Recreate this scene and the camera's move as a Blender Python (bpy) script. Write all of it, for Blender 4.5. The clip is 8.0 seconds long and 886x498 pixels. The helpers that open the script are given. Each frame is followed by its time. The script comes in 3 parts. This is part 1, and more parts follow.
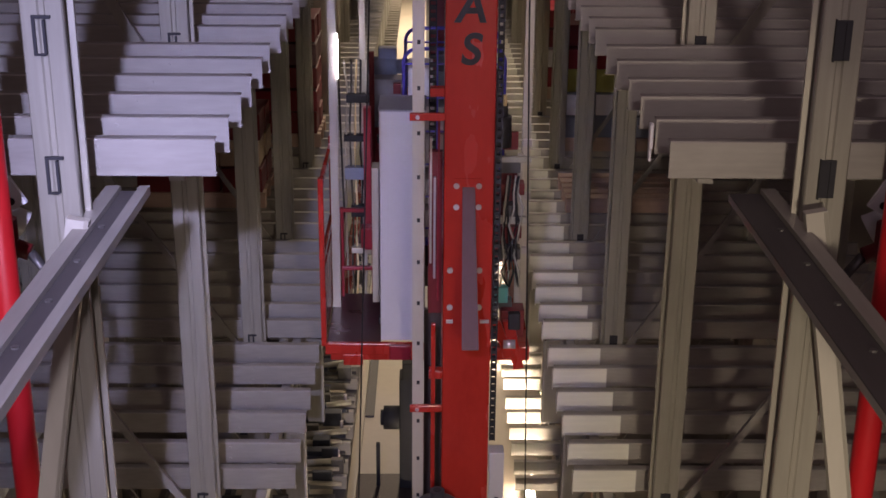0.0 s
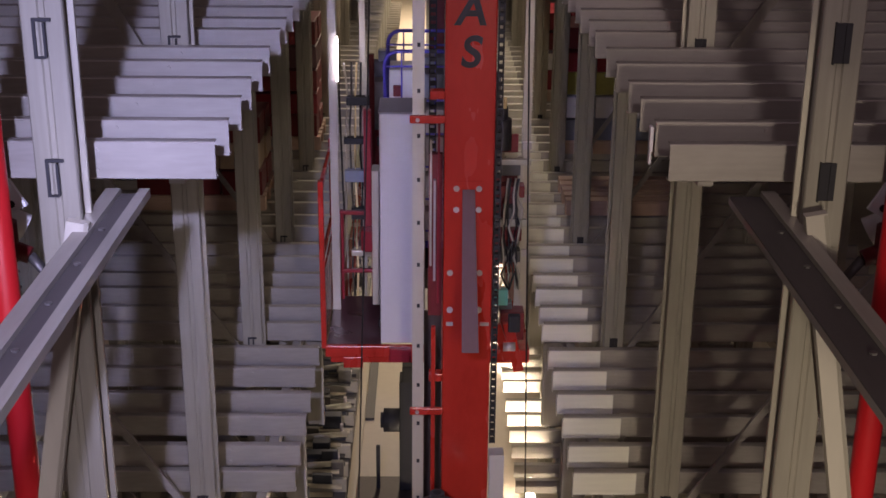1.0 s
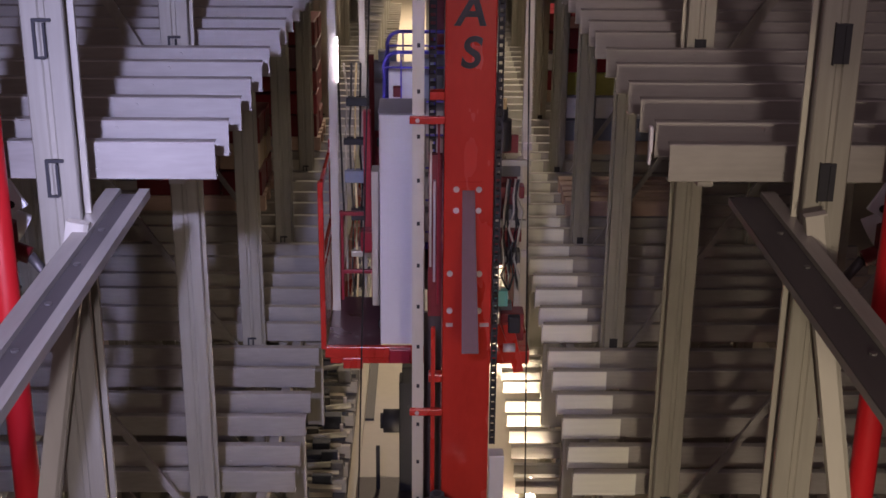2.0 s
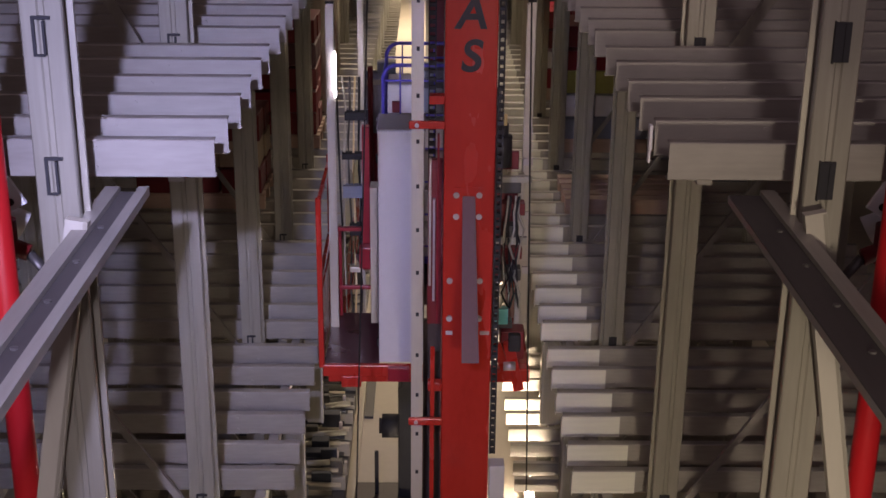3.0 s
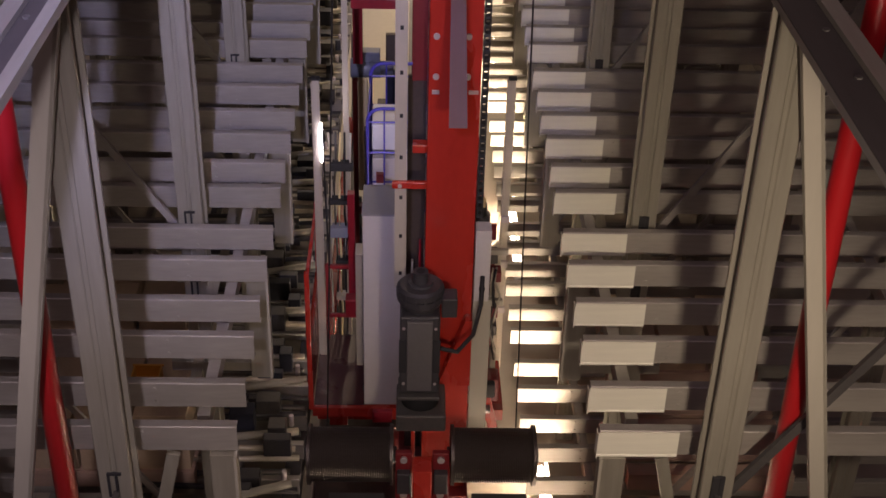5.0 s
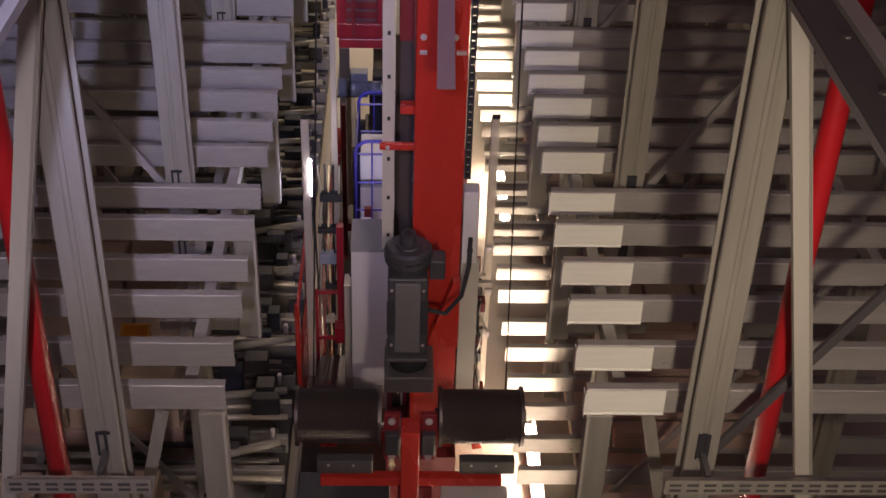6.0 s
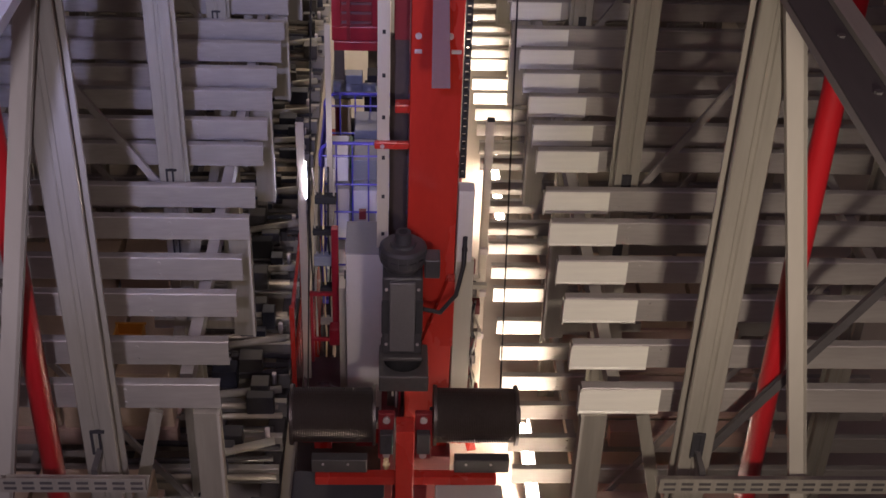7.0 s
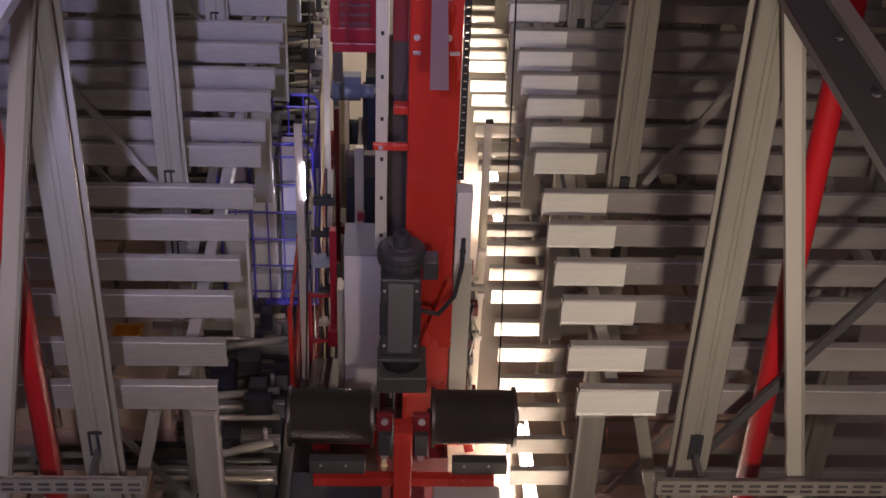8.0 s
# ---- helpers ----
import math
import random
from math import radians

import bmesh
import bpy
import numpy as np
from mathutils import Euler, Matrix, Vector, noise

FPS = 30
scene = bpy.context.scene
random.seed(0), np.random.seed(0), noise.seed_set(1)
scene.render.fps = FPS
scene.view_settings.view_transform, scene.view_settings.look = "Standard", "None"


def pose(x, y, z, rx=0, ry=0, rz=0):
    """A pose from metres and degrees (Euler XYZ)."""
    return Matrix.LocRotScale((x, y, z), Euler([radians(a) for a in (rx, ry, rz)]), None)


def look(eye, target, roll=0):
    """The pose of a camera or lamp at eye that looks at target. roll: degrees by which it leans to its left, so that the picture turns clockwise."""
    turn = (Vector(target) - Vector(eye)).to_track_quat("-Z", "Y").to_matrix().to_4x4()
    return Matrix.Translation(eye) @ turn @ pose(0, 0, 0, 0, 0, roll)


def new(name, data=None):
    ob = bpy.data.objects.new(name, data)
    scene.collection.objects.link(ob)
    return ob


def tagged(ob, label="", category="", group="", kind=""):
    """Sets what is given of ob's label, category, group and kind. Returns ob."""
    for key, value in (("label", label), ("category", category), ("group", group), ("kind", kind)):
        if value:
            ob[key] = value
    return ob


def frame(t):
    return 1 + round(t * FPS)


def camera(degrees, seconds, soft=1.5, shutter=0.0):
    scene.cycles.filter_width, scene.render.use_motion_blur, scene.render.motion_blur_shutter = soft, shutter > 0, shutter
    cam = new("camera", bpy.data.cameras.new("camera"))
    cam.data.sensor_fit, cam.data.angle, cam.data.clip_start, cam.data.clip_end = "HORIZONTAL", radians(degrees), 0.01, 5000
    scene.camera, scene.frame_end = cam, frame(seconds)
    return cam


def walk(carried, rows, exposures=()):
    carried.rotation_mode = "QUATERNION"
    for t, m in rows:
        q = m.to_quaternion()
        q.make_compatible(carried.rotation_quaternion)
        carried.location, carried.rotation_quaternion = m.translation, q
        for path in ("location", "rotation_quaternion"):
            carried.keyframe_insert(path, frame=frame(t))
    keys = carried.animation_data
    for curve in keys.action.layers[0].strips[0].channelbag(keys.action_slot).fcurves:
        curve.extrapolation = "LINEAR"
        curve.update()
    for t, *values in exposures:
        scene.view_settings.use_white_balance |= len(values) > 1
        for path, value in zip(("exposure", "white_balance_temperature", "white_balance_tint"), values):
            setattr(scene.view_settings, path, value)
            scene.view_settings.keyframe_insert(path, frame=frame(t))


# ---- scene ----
cam = camera(37.54, 8.0, 1.6)
CAM_Z = 7.4
# seconds, pitch, yaw, roll of the tilting camera head
TILT = [(0.0, -20.15, -0.62, -0.49), (0.5, -20.1, -0.62, -0.49), (1.0, -20.03, -0.62, -0.49), (1.5, -20.01, -0.62, -0.49),
        (2.8, -20.06, -0.63, -0.55), (3.0, -20.1, -0.63, -0.56), (3.3, -20.2, -0.62, -0.58), (3.5, -20.62, -0.60, -0.61), (3.6, -21.4, -0.60, -0.64),
        (3.8, -23.8, -0.61, -0.74), (4.0, -25.91, -0.63, -0.84), (4.2, -27.95, -0.69, -0.93), (4.5, -30.53, -0.79, -1.07),
        (4.8, -31.9, -0.90, -1.26), (5.0, -32.3, -0.96, -1.37), (5.2, -32.75, -1.04, -1.44), (5.7, -33.7, -1.28, -1.58),
        (6.2, -34.2, -1.48, -1.68), (6.5, -34.23, -1.53, -1.71), (7.0, -34.12, -1.59, -1.80), (7.5, -34.1, -1.60, -1.85), (8.0, -34.05, -1.61, -1.91)]
PATH = [(t, pose(0, 0, CAM_Z, 90 + p, r, y)) for t, p, y, r in TILT]
walk(cam, PATH, [(0.0, 0.37, 6550, 23), (3.5, 0.31, 6550, 23), (4.0, 0.23, 6750, 25), (4.5, 0.24, 6900, 26), (5.0, 0.31, 6900, 26), (6.5, 0.51, 6250, 28), (8.0, 0.51, 6150, 28)])

# ---- light ----
world = bpy.data.worlds.new("hall")
scene.world = world
world.use_nodes = True
world.node_tree.nodes["Background"].inputs[0].default_value = (1.0, 0.75, 0.92, 1)
world.node_tree.nodes["Background"].inputs[1].default_value = 0.115
scene.view_settings.exposure = 0.0


def area_lamp(name, eye, target, sx, sy, watts, colour, spread=180):
    d = bpy.data.lights.new(name, "AREA")
    d.shape, d.size, d.size_y, d.energy, d.color, d.spread = "RECTANGLE", sx, sy, watts, colour, radians(spread)
    ob = new(name, d)
    ob.matrix_world = look(eye, target)
    return ob


WARM, COOL, HALL = (1.0, 0.85, 0.60), (0.55, 0.58, 1.0), (1.0, 0.77, 0.88)
# two unseen work lamps beside the camera, a cool one over the left rack and a warm one over the right
area_lamp("aisle_lamp_cool", (-0.53, 0.0, 7.87), (-1.12, 6.0, 5.35), 0.10, 0.10, 20, COOL, 38)
# unseen fill added to lift the lower left rails and the brace
area_lamp("aisle_lamp_pale", (-0.50, -0.05, 6.95), (-1.85, 6.0, 3.2), 0.10, 0.10, 7.3, (0.93, 0.86, 0.97), 48)
area_lamp("aisle_lamp_warm", (0.74, -0.1, 6.35), (1.45, 6.0, 3.4), 0.2, 0.2, 16.5, (1.0, 0.88, 0.68), 60)
# unseen fill added to lift the upper right rails and the mast
area_lamp("aisle_lamp_high", (0.3, -4.6, 9.9), (1.1, 6.9, 6.75), 0.5, 0.5, 3, (1.0, 0.86, 0.88), 19)
# ceiling-sized fill added in place of the hall's ambient light
area_lamp("hall_lamp", (0.0, -1.5, 15.6), (0.0, 1.0, 0.0), 14.0, 8.0, 275, HALL)
# the first is added out of view, just to brighten the floor
FLOOR_LIGHTS = (4.8, 6.75, 11.15, 15.55, 19.95)
for y in FLOOR_LIGHTS[1:]:
    for dy in (-0.02, 0.68):
        area_lamp("floor_light_glow", (1.12, y + dy, 0.15), (1.10, y + dy + 1.6, 0.50), 0.05, 0.05, 6.0, WARM, 56)
# unseen fills hung in mid-air to brighten the floor and far end
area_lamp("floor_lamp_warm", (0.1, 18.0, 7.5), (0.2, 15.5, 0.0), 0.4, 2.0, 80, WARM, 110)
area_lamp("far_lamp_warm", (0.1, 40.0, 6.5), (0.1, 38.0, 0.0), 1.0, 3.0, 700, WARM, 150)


# ---- materials ----
def mat(name, base, rough=0.5, metal=0.0, grain=40.0, vary=0.12, bump=0.05, stain=3.0, stain_amt=0.25, stretch=(1, 1, 1), emit=0.0, per_piece=0.0):
    m = bpy.data.materials.new(name)
    m.use_nodes = True
    n, l = m.node_tree.nodes, m.node_tree.links
    b = n["Principled BSDF"]
    b.inputs["Roughness"].default_value, b.inputs["Metallic"].default_value = rough, metal
    co = n.new("ShaderNodeTexCoord")
    mp = n.new("ShaderNodeMapping")
    mp.inputs["Scale"].default_value = stretch
    l.new(co.outputs["Object"], mp.inputs[0])
    fine, broad = n.new("ShaderNodeTexNoise"), n.new("ShaderNodeTexNoise")
    fine.inputs["Scale"].default_value, fine.inputs["Detail"].default_value = grain, 6
    broad.inputs["Scale"].default_value, broad.inputs["Detail"].default_value = stain, 4
    l.new(mp.outputs[0], fine.inputs[0])
    l.new(mp.outputs[0], broad.inputs[0])
    val = n.new("ShaderNodeMath")
    val.operation = "MULTIPLY_ADD"
    l.new(fine.outputs[0], val.inputs[0])
    val.inputs[1].default_value, val.inputs[2].default_value = vary * 2, 1 - vary - stain_amt * 0.5
    add = n.new("ShaderNodeMath")
    add.operation = "MULTIPLY_ADD"
    l.new(broad.outputs[0], add.inputs[0])
    add.inputs[1].default_value = stain_amt
    l.new(val.outputs[0], add.inputs[2])
    last = add
    if per_piece:
        info, pp = n.new("ShaderNodeObjectInfo"), n.new("ShaderNodeMath")
        pp.operation = "MULTIPLY_ADD"
        l.new(info.outputs["Random"], pp.inputs[0])
        pp.inputs[1].default_value = per_piece
        l.new(add.outputs[0], pp.inputs[2])
        last = pp
    mul = n.new("ShaderNodeVectorMath")
    mul.operation = "SCALE"
    mul.inputs[0].default_value = base
    l.new(last.outputs[0], mul.inputs["Scale"])
    l.new(mul.outputs[0], b.inputs["Base Color"])
    rr = n.new("ShaderNodeMath")
    rr.operation = "MULTIPLY_ADD"
    l.new(broad.outputs[0], rr.inputs[0])
    rr.inputs[1].default_value, rr.inputs[2].default_value = 0.25, rough - 0.12
    l.new(rr.outputs[0], b.inputs["Roughness"])
    if bump:
        bp = n.new("ShaderNodeBump")
        bp.inputs["Strength"].default_value, bp.inputs["Distance"].default_value = bump, 0.01
        l.new(fine.outputs[0], bp.inputs["Height"])
        l.new(bp.outputs[0], b.inputs["Normal"])
    if emit:
        b.inputs["Emission Color"].default_value = (*base, 1)
        b.inputs["Emission Strength"].default_value = emit
    return m


# plate colour is raised well above the rails to carry the light there
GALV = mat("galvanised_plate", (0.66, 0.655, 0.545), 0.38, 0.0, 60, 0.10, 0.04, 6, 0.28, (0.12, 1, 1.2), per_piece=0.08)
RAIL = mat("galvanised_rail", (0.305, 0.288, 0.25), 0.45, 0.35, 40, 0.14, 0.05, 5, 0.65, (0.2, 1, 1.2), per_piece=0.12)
POST = mat("galvanised_post", (0.31, 0.295, 0.235), 0.38, 0.45, 50, 0.16, 0.05, 7, 0.62, (1, 1, 0.08), per_piece=0.08)
# near-black colour paints the shade inside the beam channels
SHADED_WEB = mat("dark_beam_web", (0.05, 0.044, 0.042), 0.6, 0.0, 40, 0.2, 0.05, 5, 0.5, (1, 0.12, 1))
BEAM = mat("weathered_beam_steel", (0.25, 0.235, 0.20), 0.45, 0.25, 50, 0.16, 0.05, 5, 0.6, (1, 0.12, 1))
PALE = mat("pale_steel", (0.39, 0.37, 0.30), 0.5, 0.2, 30, 0.06, 0.03, 3, 0.2, (1, 1, 0.2))
DARKSTEEL = mat("dark_steel", (0.10, 0.095, 0.09), 0.45, 0.5, 40, 0.15, 0.08, 5, 0.4)
BLACK = mat("black_plastic", (0.016, 0.016, 0.018), 0.75, 0.0, 60, 0.15, 0.05, 8, 0.3)
# strong broad stain also stands in for the mast's uneven sheen
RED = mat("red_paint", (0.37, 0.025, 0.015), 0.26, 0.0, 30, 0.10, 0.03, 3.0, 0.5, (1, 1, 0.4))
# darker than red_paint, for rear parts, small frames and packs
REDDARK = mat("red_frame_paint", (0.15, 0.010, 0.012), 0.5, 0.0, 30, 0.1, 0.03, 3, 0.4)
PIPE = mat("red_pipe_paint", (0.40, 0.012, 0.014), 0.35, 0.0, 20, 0.06, 0.02, 2, 0.2, (1, 1, 0.3))
CABINET = mat("cabinet_grey_paint", (0.50, 0.475, 0.455), 0.5, 0.0, 50, 0.04, 0.02, 1.5, 0.12)
CABTOP = mat("cabinet_top_grey", (0.22, 0.21, 0.22), 0.55, 0.0, 50, 0.08, 0.03, 4, 0.25)
ALU = mat("aluminium", (0.50, 0.455, 0.36), 0.4, 0.35, 40, 0.06, 0.03, 6, 0.2, (1, 1, 0.3))
TAPE = mat("grey_strip", (0.115, 0.058, 0.058), 0.6, 0.0, 60, 0.08, 0.03, 4, 0.2)
BOLT = mat("zinc_bolt", (0.50, 0.45, 0.44), 0.4, 0.5, 60, 0.06, 0.0, 9, 0.1)
MOTOR = mat("motor_grey", (0.045, 0.043, 0.046), 0.45, 0.2, 50, 0.15, 0.05, 6, 0.4)
CRIMSON = mat("crimson_paint", (0.23, 0.011, 0.020), 0.4, 0.0, 30, 0.1, 0.03, 3, 0.35)
SLATRED = mat("brown_red_slat", (0.11, 0.045, 0.05), 0.5, 0.0, 30, 0.1, 0.03, 3, 0.3)
DARKBEIGE = mat("dull_beige_paint", (0.13, 0.105, 0.075), 0.6, 0.0, 30, 0.1, 0.03, 3, 0.35)
MAROON = mat("maroon_deck_paint", (0.055, 0.018, 0.022), 0.3, 0.0, 40, 0.2, 0.05, 4, 0.5)
GEARGREY = mat("gear_grey", (0.105, 0.10, 0.10), 0.5, 0.1, 50, 0.12, 0.05, 5, 0.35)
DRUM = mat("drum_steel", (0.06, 0.048, 0.042), 0.42, 0.5, 60, 0.2, 0.05, 3, 0.5)
DECK = mat("dark_deck_plate", (0.06, 0.045, 0.04), 0.5, 0.2, 30, 0.2, 0.06, 2, 0.5)
DARKBLUE = mat("dark_blue_steel", (0.045, 0.05, 0.07), 0.35, 0.4, 40, 0.15, 0.05, 6, 0.4)
MOTORBLUE = mat("motor_blue_grey", (0.20, 0.22, 0.27), 0.45, 0.1, 50, 0.1, 0.05, 6, 0.3)
ROPE = mat("wire_rope", (0.03, 0.028, 0.026), 0.5, 0.6, 200, 0.2, 0.1, 20, 0.3)
FLOOR = mat("floor_coating", (0.52, 0.46, 0.36), 0.45, 0.0, 12, 0.06, 0.02, 0.8, 0.25)
WALL = mat("dark_wall", (0.12, 0.11, 0.105), 0.8, 0.0, 6, 0.1, 0.03, 0.6, 0.3)
CEIL = mat("dark_ceiling", (0.10, 0.095, 0.09), 0.8, 0.0, 6, 0.1, 0.03, 0.6, 0.3)
BLUE = mat("blue_coated_wire", (0.09, 0.075, 0.50), 0.4, 0.0, 40, 0.08, 0.02, 6, 0.2)
TUBE = mat("light_tube", (0.86, 0.88, 1.0), 0.4, 0, 5, 0.0, 0.0, 1, 0.0, emit=50.0)
WARMTUBE = mat("warm_light_tube", (1.0, 0.86, 0.62), 0.4, 0, 5, 0.0, 0.0, 1, 0.0, emit=110.0)
LAMPSHELL = mat("lamp_shell", (0.5, 0.5, 0.5), 0.5, 0.2)
YELLOW = mat("pale_yellow_board", (0.70, 0.56, 0.30), 0.6, 0, 30, 0.06, 0.03, 4, 0.2)
ORANGE = mat("orange_crate", (0.75, 0.36, 0.05), 0.5, 0, 30, 0.06, 0.02, 4, 0.2)
TEAL = mat("teal_box", (0.10, 0.36, 0.33), 0.5, 0, 40, 0.05, 0.02, 5, 0.15)
CARD = mat("cardboard", (0.50, 0.38, 0.25), 0.75, 0, 40, 0.08, 0.04, 5, 0.25)
WOOD = mat("pallet_wood", (0.40, 0.28, 0.21), 0.7, 0, 30, 0.15, 0.08, 5, 0.35, (0.3, 4, 4), per_piece=0.2)
WHITE = mat("white_wrap", (0.75, 0.75, 0.76), 0.35, 0, 20, 0.05, 0.05, 8, 0.15)
GREEN = mat("green_pack", (0.10, 0.32, 0.14), 0.5, 0, 20, 0.1, 0.02, 8, 0.3)
INK = mat("black_lettering", (0.015, 0.012, 0.012), 0.6, 0, 40, 0.1, 0.0, 5, 0.2)


# ---- mesh tools ----
def box(bm, x0, x1, y0, y1, z0, z1, bevel=0.0):
    vs = [bm.verts.new((x, y, z)) for z in (z0, z1) for y in (y0, y1) for x in (x0, x1)]
    fs = [bm.faces.new([vs[i] for i in q]) for q in ((0, 2, 3, 1), (4, 5, 7, 6), (0, 1, 5, 4), (2, 6, 7, 3), (0, 4, 6, 2), (1, 3, 7, 5))]
    if bevel:
        es = list({e for f in fs for e in f.edges})
        bmesh.ops.bevel(bm, geom=es, offset=bevel, segments=2, affect="EDGES", profile=0.5)
    return bm


def rod(bm, a, b, r, n=12, r2=None):
    a, b = Vector(a), Vector(b)
    q = (b - a).to_track_quat("Z", "Y").to_matrix()
    r2 = r if r2 is None else r2
    rings = []
    for c, rad in ((a, r), (b, r2)):
        rings.append([bm.verts.new(c + q @ Vector((rad * math.cos(6.28319 * k / n), rad * math.sin(6.28319 * k / n), 0))) for k in range(n)])
    for k in range(n):
        f = bm.faces.new((rings[0][k], rings[0][(k + 1) % n], rings[1][(k + 1) % n], rings[1][k]))
        f.smooth = n > 6
    bm.faces.new(rings[0][::-1])
    bm.faces.new(rings[1])
    return bm


def bar(bm, a, b, w, d, normal=(0, -1, 0)):
    """A flat bar from a to b, w wide, d thick along the normal."""
    a, b, nn = Vector(a), Vector(b), Vector(normal).normalized()
    side = (b - a).cross(nn).normalized() * (w / 2)
    vs = [bm.verts.new(p + s * side + k * nn * d / 2) for p in (a, b) for k in (-1, 1) for s in (-1, 1)]
    for q in ((0, 1, 3, 2), (4, 6, 7, 5), (0, 4, 5, 1), (2, 3, 7, 6), (0, 2, 6, 4), (1, 5, 7, 3)):
        bm.faces.new([vs[i] for i in q])
    return bm


def tube(bm, pts, r, n=7):
    """One bent tube through the points."""
    pts = [Vector(p) for p in pts]
    rings = []
    for k, p in enumerate(pts):
        d = (pts[min(k + 1, len(pts) - 1)] - pts[max(k - 1, 0)]).normalized()
        q = d.to_track_quat("Z", "Y").to_matrix()
        rings.append([bm.verts.new(p + q @ Vector((r * math.cos(6.28319 * j / n), r * math.sin(6.28319 * j / n), 0))) for j in range(n)])
    for r0, r1 in zip(rings, rings[1:]):
        for j in range(n):
            bm.faces.new((r0[j], r0[(j + 1) % n], r1[(j + 1) % n], r1[j])).smooth = True
    bm.faces.new(rings[0][::-1])
    bm.faces.new(rings[-1])
    return bm


def extrude_profile(bm, pts, z0, z1, axis="z"):
    """A closed profile, drawn out along an axis."""
    def at(p, h):
        return {"z": (p[0], p[1], h), "x": (h, p[0], p[1]), "y": (p[0], h, p[1])}[axis]
    lo, hi = [bm.verts.new(at(p, z0)) for p in pts], [bm.verts.new(at(p, z1)) for p in pts]
    n = len(pts)
    for k in range(n):
        bm.faces.new((lo[k], lo[(k + 1) % n], hi[(k + 1) % n], hi[k]))
    bm.faces.new(lo[::-1])
    bm.faces.new(hi)
    return bm


def finish(name, bm, material):
    bmesh.ops.recalc_face_normals(bm, faces=bm.faces)
    me = bpy.data.meshes.new(name)
    bm.to_mesh(me)
    bm.free()
    me.materials.append(material)
    return me


def part(name, bm, material, parent, label="", place=None):
    ob = new(name, finish(name, bm, material))
    ob.parent = parent
    if place is not None:
        ob.matrix_basis = place
    return tagged(ob, label)


def again(me, parent, place, label=""):
    ob = new(me.name, me)
    ob.parent = parent
    ob.matrix_basis = place
    return tagged(ob, label)


def thing(name, label, category, group="", place=None):
    ob = new(name)
    ob.empty_display_size = 0.2
    if place is not None:
        ob.matrix_basis = place
    return tagged(ob, label, category, group)


def setting(name, bm, material, label, category):
    return tagged(new(name, finish(name, bm, material)), label, category, kind="structure")


B = bmesh.new

# ---- hall ----
AISLE_L, AISLE_R = -0.765, 0.886
setting("floor", box(B(), -9, 9, -6, 52, -0.2, 0.0), FLOOR, "pale beige coated warehouse floor along the aisle", "floor")
setting("wall_left", box(B(), -9.2, -9, -6, 52, 0, 16), WALL, "dark closing wall beyond the racks", "wall")
setting("wall_right", box(B(), 9, 9.2, -6, 52, 0, 16), WALL, "dark closing wall beyond the racks", "wall")
setting("wall_far", box(B(), -9, 9, 52, 52.2, 0, 16), WALL, "dark closing wall at the end of the aisle", "wall")
setting("wall_near", box(B(), -9, 9, -6.2, -6, 0, 16), WALL, "dark closing wall behind the camera", "wall")
setting("ceiling", box(B(), -9.2, 9.2, -6.2, 52.2, 16, 16.2), CEIL, "dark ceiling high over the racks", "ceiling")
setting("guide_rail", box(box(B(), -0.02, 0.14, -2, 46, 0.002, 0.02), 0.03, 0.09, -2, 46, 0.02, 0.12), DARKSTEEL, "dark steel floor rail for the stacker crane", "rail")

# ---- racks ----
BAY, FIRST, NB = 2.2, 4.29, 16
OFFS = (0.28, 0.60, 0.98, 1.31, 1.68, 2.02)
LEVELS = (6.0, 3.394, 0.784)  # undersides of the rails
RH = 0.142


def upright_mesh():
    bm = B()
    half = [(0.008, 0.007), (0.014, 0.0), (0.066, 0.0), (0.071, 0.005), (0.071, 0.026), (0.056, 0.034), (0.056, 0.088), (0.082, 0.092), (0.082, 0.108), (0.060, 0.114), (0.060, 0.125)]
    p = half + [(-x, y) for x, y in half[::-1]]
    extrude_profile(bm, p, 0.0, 9.6)
    return finish("upright", bm, POST)


def slot_mesh():
    bm = B()
    box(bm, -0.026, 0.026, -0.012, 0.004, -0.066, 0.066)
    box(bm, -0.030, -0.026, -0.018, 0.004, -0.07, 0.07)
    box(bm, 0.004, 0.009, -0.018, -0.012, -0.06, 0.06)
    return finish("connector_clip", bm, BLACK)


def open_slot_mesh():
    bm = B()
    box(bm, -0.032, -0.022, -0.012, 0.004, -0.066, 0.066)
    box(bm, -0.022, 0.030, -0.012, 0.004, 0.056, 0.066)
    box(bm, 0.002, 0.010, -0.012, 0.018, -0.062, 0.050)
    box(bm, -0.022, 0.004, -0.012, 0.004, -0.066, -0.060)
    return finish("connector_clip", bm, BLACK)


def rail_mesh(s, start=0.445):
    """Sigma-shaped support rail that runs into the rack."""
    bm = B()
    x0, x1 = sorted((s * start, s * 2.9))
    p = [(0, 0.004), (0.004, 0), (0.05, 0), (0.05, 0.004), (0.006, 0.004), (0.004, 0.006), (0.004, RH - 0.006), (0.006, RH - 0.004), (0.05, RH - 0.004), (0.05, RH), (0.004, RH), (0, RH - 0.004)]
    extrude_profile(bm, p, x0, x1, "x")
    for z in (0.035, 0.11):
        rod(bm, (s * 0.43, -0.006, z), (s * 0.43, 0.002, z), 0.009, 8)
    return finish("support_rail", bm, RAIL)


